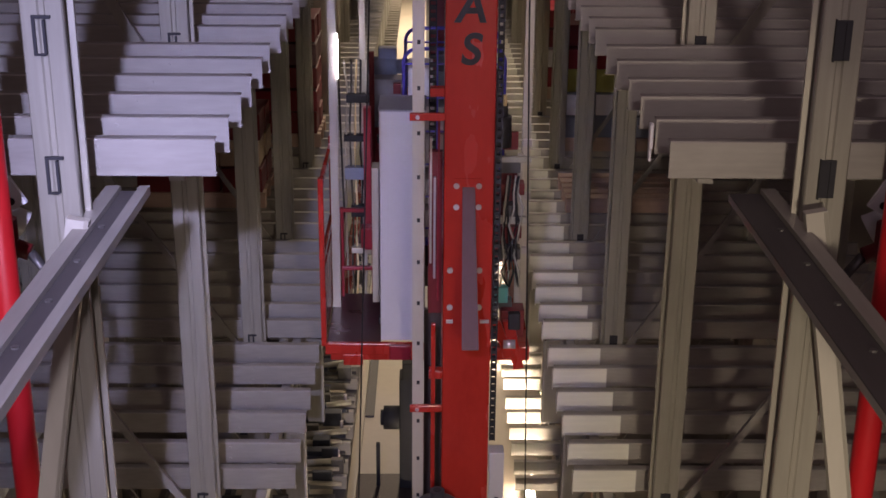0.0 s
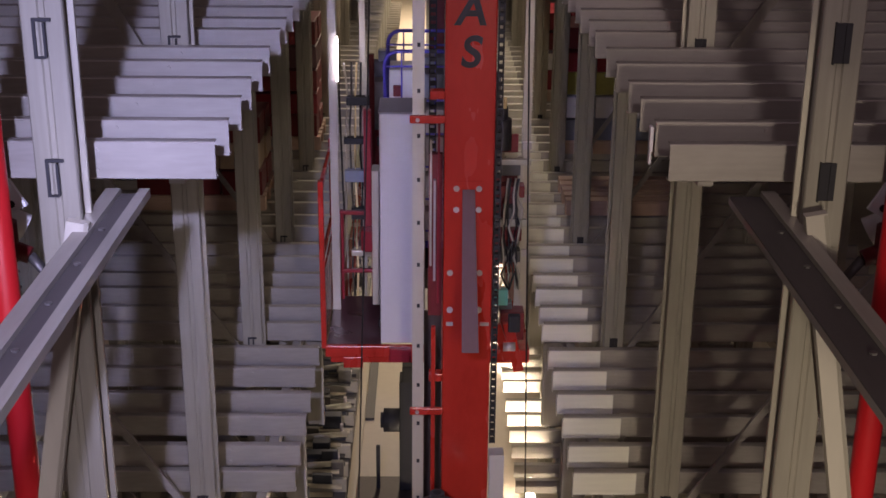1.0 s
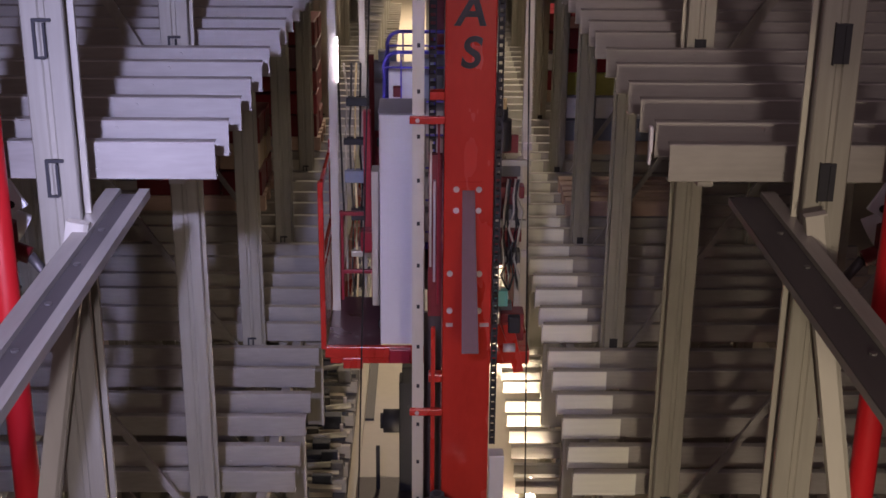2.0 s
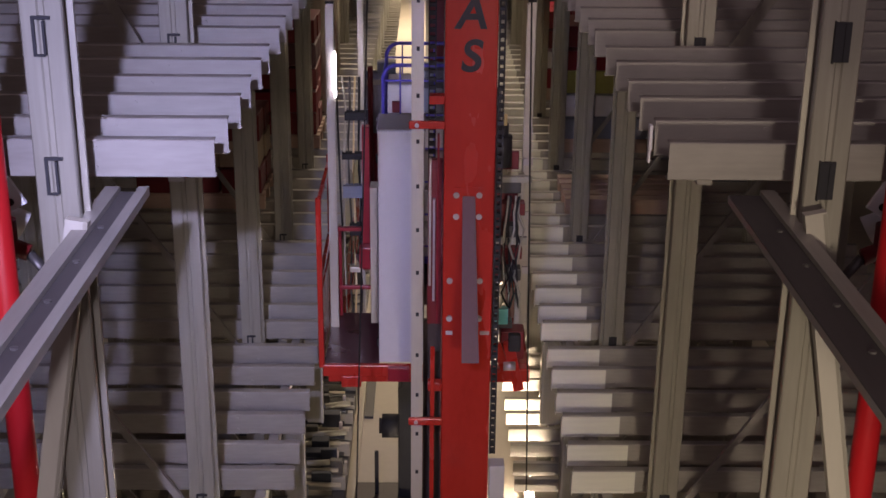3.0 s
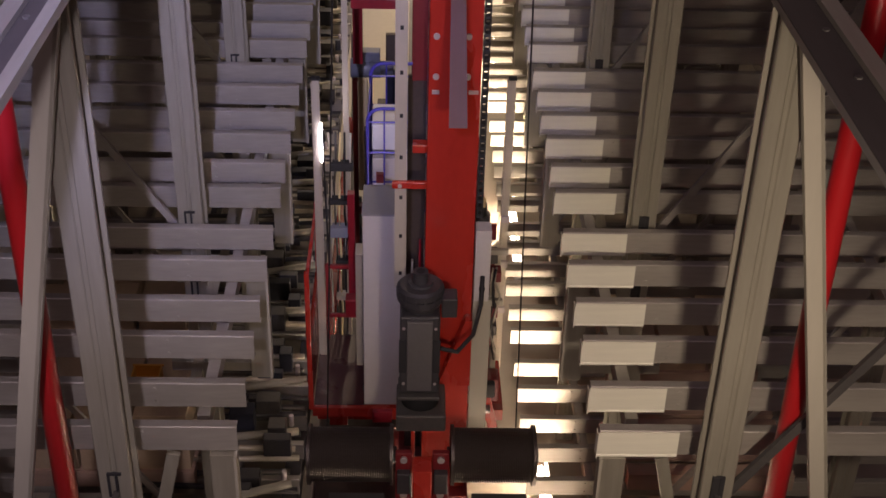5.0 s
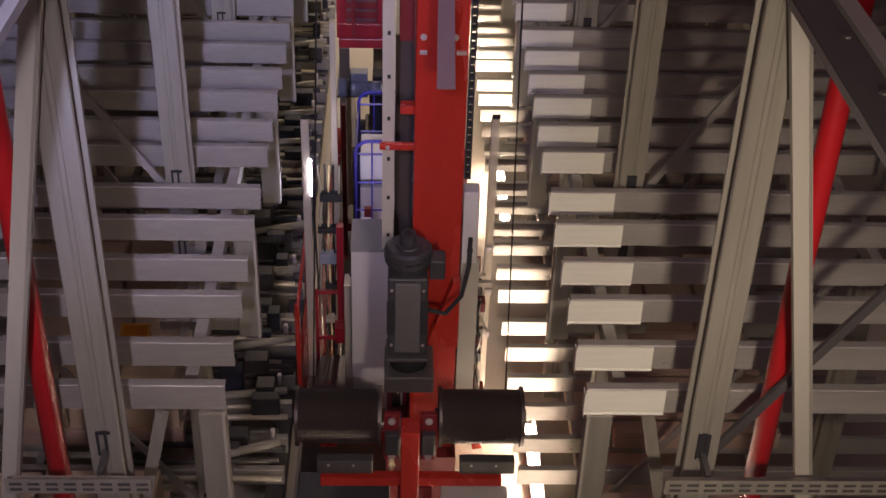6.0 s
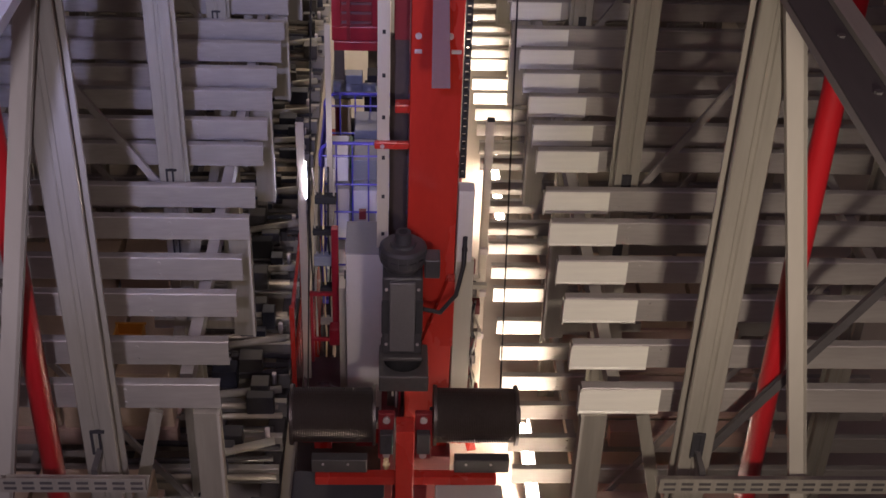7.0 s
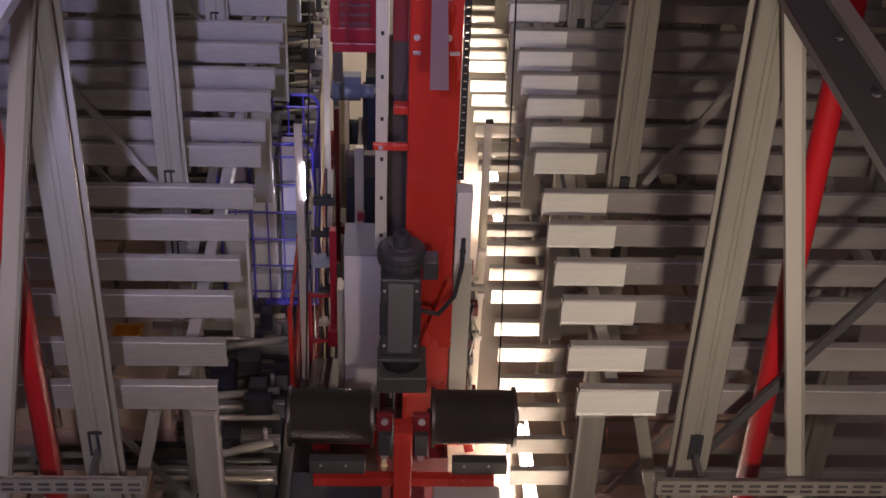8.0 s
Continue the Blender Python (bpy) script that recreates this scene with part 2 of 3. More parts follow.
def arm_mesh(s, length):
    """Front plate on a rail's face, its pale colour also standing in for bright light, with a folded lower lip and an
    end tab.
    """
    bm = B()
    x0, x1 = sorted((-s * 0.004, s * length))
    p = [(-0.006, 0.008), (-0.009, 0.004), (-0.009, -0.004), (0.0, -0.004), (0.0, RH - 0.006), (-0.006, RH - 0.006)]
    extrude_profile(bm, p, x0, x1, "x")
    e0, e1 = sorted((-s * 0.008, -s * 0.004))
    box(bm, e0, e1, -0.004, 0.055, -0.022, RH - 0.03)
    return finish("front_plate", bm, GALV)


UP, SLOT, OPEN_SLOT = upright_mesh(), slot_mesh(), open_slot_mesh()


def rack(s, edge, post_x, label):
    r = thing("pallet_rack", label, "rack", "racks along the aisle")
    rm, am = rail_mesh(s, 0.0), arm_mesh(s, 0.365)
    for b in range(NB + 1):
        y = FIRST - 0.05 + b * BAY
        for dx in (0, s * 1.55):
            u = again(UP, r, pose(post_x + dx, y, 0))
            if dx == 0 and b < 7:
                for z in (6.58, 6.105, 3.5, 3.03, 0.95):
                    again(OPEN_SLOT if s < 0 else SLOT, u, pose(0, 0, z))
    jit = random.Random(5 if s > 0 else 9)
    for li, z in enumerate(LEVELS):
        for b in range(NB):
            for o in OFFS:
                y = FIRST + b * BAY + o + jit.uniform(-0.012, 0.012)
                rail = again(rm, r, pose(edge + jit.uniform(-0.004, 0.004), y, z, 0, 0, 0))
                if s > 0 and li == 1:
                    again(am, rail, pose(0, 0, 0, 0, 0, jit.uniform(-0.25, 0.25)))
        # stringers under the rails
        for dx in ((0.46, 1.75) if li == 2 else (0.17, 1.75)):
            bm = B()
            xa, xb = sorted((edge + s * dx, edge + s * (dx + 0.06)))
            box(bm, xa, xb, FIRST + 0.55, FIRST + NB * BAY, z - 0.10, z - 0.008)
            part("stringer", bm, RAIL, r)
    # short hanging posts under the middle level
    bm = B()
    xa, xb = sorted((s * 0.022, s * 0.13))
    box(bm, xa, xb, 0.0, 0.06, 2.70, LEVELS[1] - 0.006)
    fp = finish("hanger_post", bm, POST)
    bm = B()
    xa, xb = sorted((s * 0.008, s * 0.022))
    box(bm, xa, xb, -0.012, 0.06, 2.70, LEVELS[1] - 0.006)
    fl = finish("post_lip", bm, PALE)
    for k in range(22):
        y = 4.55 + k * 1.4667
        q = again(fp, r, pose(edge, y, 0))
        again(fl, q, pose(0, 0, 0))
        bm = B()
        box(bm, *sorted((edge + s * 0.02, edge + s * 0.6)), y + 0.062, y + 0.10, 2.70, 2.76)
        part("hanger_foot", bm, POST, r)
        if k < 10:
            bm = B()
            bar(bm, (edge + s * 0.30, y + 0.03, 3.38), (post_x + s * 0.02, y + 0.03, 2.5), 0.06, 0.03)
            part("post_stay", bm, POST, r)
    # diagonals of the frames
    for b in range(7):
        y = FIRST + 0.06 + b * BAY
        for z0, z1 in ((5.80, 8.45) if s < 0 else (5.88, 8.05), (3.32, 5.50), (0.75, 2.95)):
            if b == 0 and (s < 0 or z0 > 5):
                continue
            bm = B()
            bar(bm, (post_x + s * 0.05, y, z0), (post_x + s * 1.5, y, z1), 0.055 if z0 > 5 else 0.042, 0.025)
            # steel tone carries light: upper ones paler as if lit, front one darkened
            part("diagonal", bm, POST if z0 > 5 else (RAIL if b else DARKSTEEL), r)
    return r


rack_left = rack(-1, AISLE_L, -1.25, "galvanised pallet rack with closely set support rails")
rack_right = rack(1, AISLE_R, 1.365, "galvanised pallet rack with lit rail ends")


part("end_cap", box(box(B(), 0.862, 0.876, 4.86, 4.90, 6.03, 6.13, 0.004), 0.862, 0.872, 4.862, 4.895, 5.98, 6.03, 0.003), WHITE, rack_right, "small white cap on a rail end")


def end_beam(s, xa, xb):
    """Channel that runs out from the end of the rack."""
    t = thing("end_beam", "galvanised steel channel running out from the rack end", "beam", "beams at the rack end")
    bm = B()
    a, b = sorted((xa, xb))
    w = b - a
    if s < 0:
        p = [(a, -0.034), (b, -0.034), (b, 0.0), (b - 0.24 * w, 0.0), (b - 0.24 * w, -0.024), (a + 0.34 * w, -0.024), (a + 0.34 * w, 0.0), (a, 0.0)]
        wa, wb = a + 0.34 * w, b - 0.24 * w
    else:
        p = [(a, -0.05), (b, -0.05), (b, 0.0), (b - 0.32 * w, 0.0), (b - 0.32 * w, -0.024), (a, -0.024)]
        wa, wb = a, b - 0.32 * w
    extrude_profile(bm, p, -3.2, 4.62, "y")
    part("channel", bm, BEAM, t)
    # dark strip paints the channel's shade; on the right it reaches the inner edge
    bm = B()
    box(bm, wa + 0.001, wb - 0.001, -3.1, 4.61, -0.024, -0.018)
    part("web", bm, SHADED_WEB, t, "recessed web, painted dark for its shade")
    for k in range(9):
        bm = B()
        rod(bm, ((a + b) / 2, 4.2 - k * 0.33, -0.02), ((a + b) / 2, 4.2 - k * 0.33, -0.012), 0.012, 6)
        part("bolt", bm, DARKSTEEL, t)
    t.location = (0, 0, 5.95)
    return t


end_beam(-1, -1.184, -1.022)
end_beam(1, 1.128, 1.30)


def end_brace(a, b):
    t = thing("end_brace", "pale galvanised diagonal brace at the rack end", "brace", "braces at the rack end")
    bm = B()
    bar(bm, a, b, 0.075, 0.04)
    part("brace", bm, PALE, t)
    bm = B()
    bar(bm, (a[0] + 0.03, a[1] - 0.021, a[2]), (b[0] + 0.03, b[1] - 0.021, b[2]), 0.012, 0.004)
    part("lip", bm, POST, t)


end_brace((1.31, 4.15, 6.02), (2.16, 4.15, 1.5))
end_brace((-1.165, 4.15, 5.98), (-1.90, 4.15, 2.0))


def sprinkler_pipe(x, y):
    t = thing("sprinkler_pipe", "glossy red vertical sprinkler pipe beside the rack end", "pipe", "sprinkler pipes")
    part("pipe", rod(B(), (x, y, 0), (x, y, 9.5), 0.050, 20), PIPE, t)
    for z in (1.6, 7.9):
        part("coupling", rod(B(), (x, y, z), (x, y, z + 0.09), 0.058, 16), PIPE, t)


sprinkler_pipe(-1.535, 4.44)
sprinkler_pipe(1.70, 4.44)


def cable_tray(x0, x1, z):
    t = thing("cable_tray", "perforated galvanised cable tray fixed across the rack end", "cable tray", "cable trays")
    bm = B()
    box(bm, x0, x1, 4.0, 4.1, z - 0.08, z - 0.076)
    box(bm, x0, x1, 3.998, 4.0, z - 0.08, z)
    part("tray", bm, POST, t)
    px = -1.25 if x0 < 0 else 1.365
    part("bracket", box(B(), px - 0.012, px + 0.012, 4.1, 4.236, z - 0.08, z - 0.05), DARKSTEEL, t)
    n = int((x1 - x0) / 0.075)
    for row in (-0.055, -0.025):
        for k in range(n):
            bm = B()
            xx = x0 + 0.02 + k * 0.075
            box(bm, xx, xx + 0.05, 3.994, 3.998, z + row - 0.006, z + row + 0.006)
            part("slot", bm, DARKSTEEL, t)


cable_tray(-1.62, -1.015, 3.515)
cable_tray(1.155, 2.6, 3.52)

# ---- stacker crane: origin on the floor, at the mast's front face ----
crane = thing("stacker_crane", "red single-mast stacker crane with hoist drums and grey cabinet", "stacker crane")
MX0, MX1 = 0.104, 0.398


def crane_mast():
    bm = B()
    box(bm, MX0, MX1, 0, 0.42, 1.3, 12.0, 0.008)
    m = part("mast", bm, RED, crane, "red painted box mast")
    for z in ((5.115, 4.985, 4.585, 4.345)):
        for x in (0.178, 0.31):
            xx = x if z > 4.8 else (0.145 if x < 0.2 else 0.322)
            part("bolt", rod(B(), (xx, -0.014, z), (xx, -0.001, z), 0.018, 10), BOLT, m)
    part("splice_plate", box(B(), 0.165, 0.325, -0.006, -0.002, 4.90, 5.16, 0.0), RED, m)
    bm = B()
    top = [(0.213, -0.010, 5.11), (0.287, -0.010, 5.11), (0.300, -0.62, 4.34), (0.204, -0.62, 4.34)]
    front = [bm.verts.new(p) for p in top]
    back = [bm.verts.new((x, y + 0.006, z - 0.004)) for x, y, z in top]
    bm.faces.new(front)
    bm.faces.new(back[::-1])
    for k in range(4):
        bm.faces.new((front[k], front[(k + 1) % 4], back[(k + 1) % 4], back[k]))
    part("leaning_plate", bm, TAPE, m, "dull grey plate leaning out from the mast")
    part("splice_clip", box(B(), 0.125, 0.165, -0.02, -0.002, 4.245, 4.262), BOLT, m)
    part("splice_clip", box(B(), 0.33, 0.385, -0.02, -0.002, 4.245, 4.262), BOLT, m)
    for ch, z in (("S", 5.915), ("A", 6.155)):
        cu = bpy.data.curves.new("letter", "FONT")
        cu.body, cu.size, cu.extrude, cu.align_x, cu.align_y, cu.offset, cu.shear = ch, 0.25, 0.001, "CENTER", "CENTER", 0.006, 0.15
        ob = new("letter", cu)
        dg = bpy.context.evaluated_depsgraph_get()
        me = bpy.data.meshes.new_from_object(ob.evaluated_get(dg))
        bpy.data.objects.remove(ob)
        me.materials.clear()
        me.materials.append(INK)
        lt = new("letter", me)
        lt.parent = m
        lt.matrix_basis = pose(0.245, -0.004, z, 90, 0, 0)
    return m


crane_mast()


def hole_rail():
    bm = B()
    box(bm, -0.080, -0.012, -0.10, -0.06, 3.0, 12.0)
    box(bm, -0.080, -0.074, -0.06, 0.02, 3.0, 12.0)
    g = part("guide_profile", bm, ALU, crane, "perforated pale metal guide profile")
    for k in range(26):
        z = 3.1 + k * 0.262
        part("hole", box(B(), -0.053, -0.035, -0.103, -0.1, z - 0.012, z + 0.012), BLACK, g)
    for z in (5.56, 3.72, 7.4):
        bm = B()
        box(bm, -0.095, 0.104, -0.135, -0.104, z - 0.022, z + 0.022, 0.006)
        part("bracket", bm, RED, crane)
        part("bracket_bolt", rod(B(), (-0.05, -0.145, z), (-0.05, -0.134, z), 0.012, 8), BOLT, crane)
    for z in (5.68, 3.9):
        part("bracket", box(B(), 0.02, 0.104, -0.02, 0.06, z - 0.03, z + 0.02, 0.005), RED, crane)


hole_rail()
# rear mast half and the plates in the gap between the masts
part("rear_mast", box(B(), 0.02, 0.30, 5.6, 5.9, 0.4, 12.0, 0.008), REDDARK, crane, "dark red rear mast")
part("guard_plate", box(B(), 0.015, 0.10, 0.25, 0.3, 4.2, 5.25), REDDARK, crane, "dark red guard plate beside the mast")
# dark sheet added in place of the shade low in the gap
part("guard_plate", box(B(), -0.01, 0.10, 0.30, 0.34, 1.4, 4.2), DECK, crane, "dark brown sheet added for the shade in the gap beside the mast")
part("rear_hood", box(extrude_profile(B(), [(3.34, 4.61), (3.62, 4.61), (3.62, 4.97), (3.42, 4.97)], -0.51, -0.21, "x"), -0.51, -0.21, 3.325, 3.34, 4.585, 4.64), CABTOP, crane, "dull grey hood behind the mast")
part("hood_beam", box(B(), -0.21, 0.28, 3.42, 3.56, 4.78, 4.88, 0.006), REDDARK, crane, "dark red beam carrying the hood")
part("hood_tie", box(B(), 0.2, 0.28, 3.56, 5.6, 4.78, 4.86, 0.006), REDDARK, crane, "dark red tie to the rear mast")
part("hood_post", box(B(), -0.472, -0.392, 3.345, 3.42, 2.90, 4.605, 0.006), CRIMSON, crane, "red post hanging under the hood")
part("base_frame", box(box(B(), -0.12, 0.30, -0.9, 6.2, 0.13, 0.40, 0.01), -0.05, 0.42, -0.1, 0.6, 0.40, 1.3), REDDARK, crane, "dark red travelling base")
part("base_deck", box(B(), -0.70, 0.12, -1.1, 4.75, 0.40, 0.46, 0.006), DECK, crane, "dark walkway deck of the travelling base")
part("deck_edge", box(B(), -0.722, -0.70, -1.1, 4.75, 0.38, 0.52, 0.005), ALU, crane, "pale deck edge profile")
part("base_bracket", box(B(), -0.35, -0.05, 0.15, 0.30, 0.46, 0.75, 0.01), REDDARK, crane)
part("motor_stand", box(box(B(), -0.26, -0.08, 4.45, 4.7, 0.46, 1.70, 0.012), -0.23, -0.11, 4.42, 4.6, 1.70, 1.88, 0.01), BLACK, crane, "black drive column")
part("travel_motor", rod(rod(B(), (-0.42, 4.5, 1.25), (-0.26, 4.5, 1.25), 0.12, 18), (-0.45, 4.5, 1.25), (-0.42, 4.5, 1.25), 0.08, 14), BLACK, crane, "black travel motor")
part("cable_post", box(B(), -0.50, -0.46, 4.5, 4.54, 0.46, 0.95, 0.006), BLACK, crane)
part("base_motor", rod(B(), (-0.30, 1.2, 0.62), (-0.02, 1.2, 0.62), 0.14, 18), REDDARK, crane)



def energy_chain(x0, x1, y, z0, z1, pitch):
    c = part("energy_chain", box(box(B(), x0, x0 + 0.008, y, y + 0.05, z0, z1), x1 - 0.008, x1, y, y + 0.05, z0, z1), BLACK, crane, "black plastic energy chain")
    bm = B()
    box(bm, x0 + 0.008, x1 - 0.008, y + 0.004, y + 0.046, 0, pitch * 0.45)
    me = finish("chain_link", bm, BLACK)
    for k in range(int((z1 - z0) / pitch)):
        again(me, c, pose(0, 0, z0 + k * pitch))


energy_chain(0.405, 0.442, 0.02, 3.42, 7.3, 0.05)
energy_chain(0.015, 0.062, 0.55, 4.9, 7.3, 0.05)


ropes = []


def hoist():
    y = -0.60
    zc = 2.11
    for x0, x1 in ((-0.59, -0.075), (0.272, 0.785)):
        bm = B()
        n = 90
        # grooved drum barrel as a lathe
        prof = []
        for k in range(n + 1):
            u = k / n
            prof.append((x0 + 0.02 + (x1 - x0 - 0.04) * u, 0.164 + (0.003 if k % 2 else 0.0)))
        prof = [(x0, 0.02), (x0, 0.185), (x0 + 0.02, 0.185)] + prof + [(x1 - 0.02, 0.185), (x1, 0.185), (x1, 0.02)]
        seg = 36
        rings = [[bm.verts.new((px, y + pr * math.cos(6.28319 * a / seg), zc + pr * math.sin(6.28319 * a / seg))) for a in range(seg)] for px, pr in prof]
        for r0, r1 in zip(rings, rings[1:]):
            for a in range(seg):
                bm.faces.new((r0[a], r0[(a + 1) % seg], r1[(a + 1) % seg], r1[a]))
        d = part("hoist_drum", bm, DRUM, crane, "dark grooved rope drum")
        part("hub", rod(B(), (x0 - 0.02, y, zc), (x1 + 0.02, y, zc), 0.05, 14), MOTOR, d)
        part("drum_support", box(B(), x0 + 0.13, x1 - 0.05, y - 0.22, y - 0.15, zc - 0.27, zc - 0.17, 0.006), DARKSTEEL, crane)
        for k in (0.2, 0.35):
            part("support_bolt", rod(B(), (x0 + k, y - 0.226, zc - 0.2), (x0 + k, y - 0.218, zc - 0.2), 0.008, 8), BOLT, crane)
    # centre column, flange plates and the cross beam
    part("front_column", box(B(), 0.045, 0.155, y - 0.30, y - 0.16, 0.4, 2.24, 0.006), RED, crane, "red front column between the drums")
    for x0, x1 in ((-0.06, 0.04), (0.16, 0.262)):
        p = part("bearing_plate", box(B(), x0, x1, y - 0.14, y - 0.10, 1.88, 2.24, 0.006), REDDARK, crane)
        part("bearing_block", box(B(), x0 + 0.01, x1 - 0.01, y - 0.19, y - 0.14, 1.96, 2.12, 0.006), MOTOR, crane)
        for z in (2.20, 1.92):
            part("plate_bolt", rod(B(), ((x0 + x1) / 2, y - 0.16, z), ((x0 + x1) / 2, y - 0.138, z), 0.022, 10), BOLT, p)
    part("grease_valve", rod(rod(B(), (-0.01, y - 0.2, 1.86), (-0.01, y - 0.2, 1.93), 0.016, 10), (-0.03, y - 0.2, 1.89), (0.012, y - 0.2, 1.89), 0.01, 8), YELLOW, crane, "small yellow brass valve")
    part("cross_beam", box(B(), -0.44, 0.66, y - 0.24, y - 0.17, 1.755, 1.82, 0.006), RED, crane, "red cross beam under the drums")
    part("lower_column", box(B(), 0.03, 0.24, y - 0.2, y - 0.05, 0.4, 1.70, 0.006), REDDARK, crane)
    part("drive_box", box(B(), 0.30, 0.72, y - 0.30, y - 0.02, 1.05, 1.55, 0.01), CABINET, crane, "pale grey drive box")
    part("drive_box", box(B(), -0.60, -0.02, y - 0.25, y + 0.1, 0.7, 1.55, 0.01), MOTOR, crane, "dark drive housing")
    # gear motor with its vertical housing
    yy = -0.38
    bm = B()
    prof = [(3.03, 0.02), (3.03, 0.10), (3.09, 0.10), (3.09, 0.12), (3.12, 0.136), (3.155, 0.136), (3.156, 0.126), (3.165, 0.126), (3.166, 0.136), (3.20, 0.136), (3.215, 0.118), (3.217, 0.075), (3.23, 0.07), (3.232, 0.047), (3.30, 0.044), (3.30, 0.01)]
    rings = [[bm.verts.new((0.075 + r * math.cos(6.28319 * a / 32), yy + r * math.sin(6.28319 * a / 32), z)) for a in range(32)] for z, r in prof]
    for r0, r1 in zip(rings, rings[1:]):
        for a in range(32):
            bm.faces.new((r0[a], r0[(a + 1) % 32], r1[(a + 1) % 32], r1[a]))
    g = part("gear_motor", bm, MOTOR, crane, "dark grey hoist motor")
    part("shaft_bore", rod(B(), (0.075, yy, 3.30), (0.075, yy, 3.303), 0.026, 14), BLACK, g)
    for k in range(14):
        a = 6.28319 * k / 14
        part("fin", box(B(), 0.118, 0.139, -0.005, 0.005, 3.125, 3.195), MOTOR, g, "", Matrix.Translation((0.075, yy, 0)) @ pose(0, 0, 0, 0, 0, math.degrees(a)))
    part("terminal_box", box(B(), 0.20, 0.29, yy - 0.07, yy + 0.05, 3.02, 3.15, 0.008), MOTOR, g)
    part("gearbox", box(B(), -0.042, 0.192, yy - 0.12, yy + 0.13, 2.50, 3.06, 0.014), MOTOR, crane, "dark gearbox housing")
    part("gear_cover", box(B(), 0.0, 0.15, yy - 0.145, yy - 0.12, 2.54, 3.04, 0.006), GEARGREY, crane, "grey gearbox cover")
    for x0 in (-0.046, 0.153):
        part("cooling_recess", box(B(), x0, x0 + 0.043, yy - 0.126, yy - 0.118, 2.66, 2.90, 0.003), BLACK, crane)
    for x0 in (-0.018, 0.168):
        for z in (2.58, 2.98):
            part("cover_bolt", rod(B(), (x0, yy - 0.128, z), (x0, yy - 0.12, z), 0.009, 8), BOLT, crane)
    part("clamp_strap", box(B(), -0.05, 0.2, yy - 0.155, yy + 0.05, 2.475, 2.50, 0.006), DARKSTEEL, crane)
    part("coupling", rod(B(), (0.085, yy, 2.36), (0.085, yy, 2.52), 0.115, 20), BLACK, crane)
    part("drive_foot", box(B(), -0.06, 0.24, yy - 0.16, yy + 0.16, 2.24, 2.36, 0.01), DARKSTEEL, crane)
    # gusset and pale side cabinet
    bm = B()
    extrude_profile(bm, [(0.20, 2.25), (0.40, 2.25), (0.40, 2.75), (0.36, 2.75)], -0.10, -0.02, "y")
    part("gusset", bm, RED, crane, "red triangular gusset")
    part("side_box", box(B(), 0.405, 0.50, -0.03, 0.08, 2.85, 3.36, 0.006), CABINET, crane, "narrow pale grey terminal box")
    part("side_panel", box(B(), 0.405, 0.52, 0.0, 0.05, 1.5, 2.84, 0.004), PALE, crane, "pale olive side panel")
    part("push_button", rod(B(), (0.455, -0.05, 2.95), (0.455, -0.03, 2.95), 0.018, 10), BLACK, crane)
    bm = B()
    pts = [Vector((0.20, -0.42, 2.78)), Vector((0.30, -0.40, 2.74)), Vector((0.40, -0.25, 2.76)), Vector((0.45, -0.10, 2.88)), Vector((0.455, -0.05, 3.05))]
    tube(bm, pts, 0.014)
    part("motor_cable", bm, BLACK, crane, "black motor cable")
    for x, lean in ((-0.495, 0.032), (0.69, -0.022)):
        ropes.append((part("hoist_rope", rod(B(), (x, y + 0.165, 2.15), (x + lean * 9.85, y + 0.165, 12.0), 0.0052, 6), ROPE, crane, "dark wire rope"), -lean / abs(lean)))


hoist()

# ---- lifting carriage: part of the crane, modelled at its upper stop ----
bm = B()
box(bm, -0.64, 0.70, 0.70, 0.78, 3.66, 3.76, 0.008)
box(bm, -0.64, 0.70, 5.3, 5.38, 3.66, 3.76, 0.008)
box(bm, -0.64, -0.56, 0.78, 5.3, 3.66, 3.76, 0.008)
box(bm, 0.62, 0.70, 0.78, 5.3, 3.66, 3.76, 0.008)
carriage = part("carriage", bm, RED, crane, "red lifting carriage frame")


def cpart(name, bmx, m, label=""):
    return part(name, bmx, m, carriage, label)


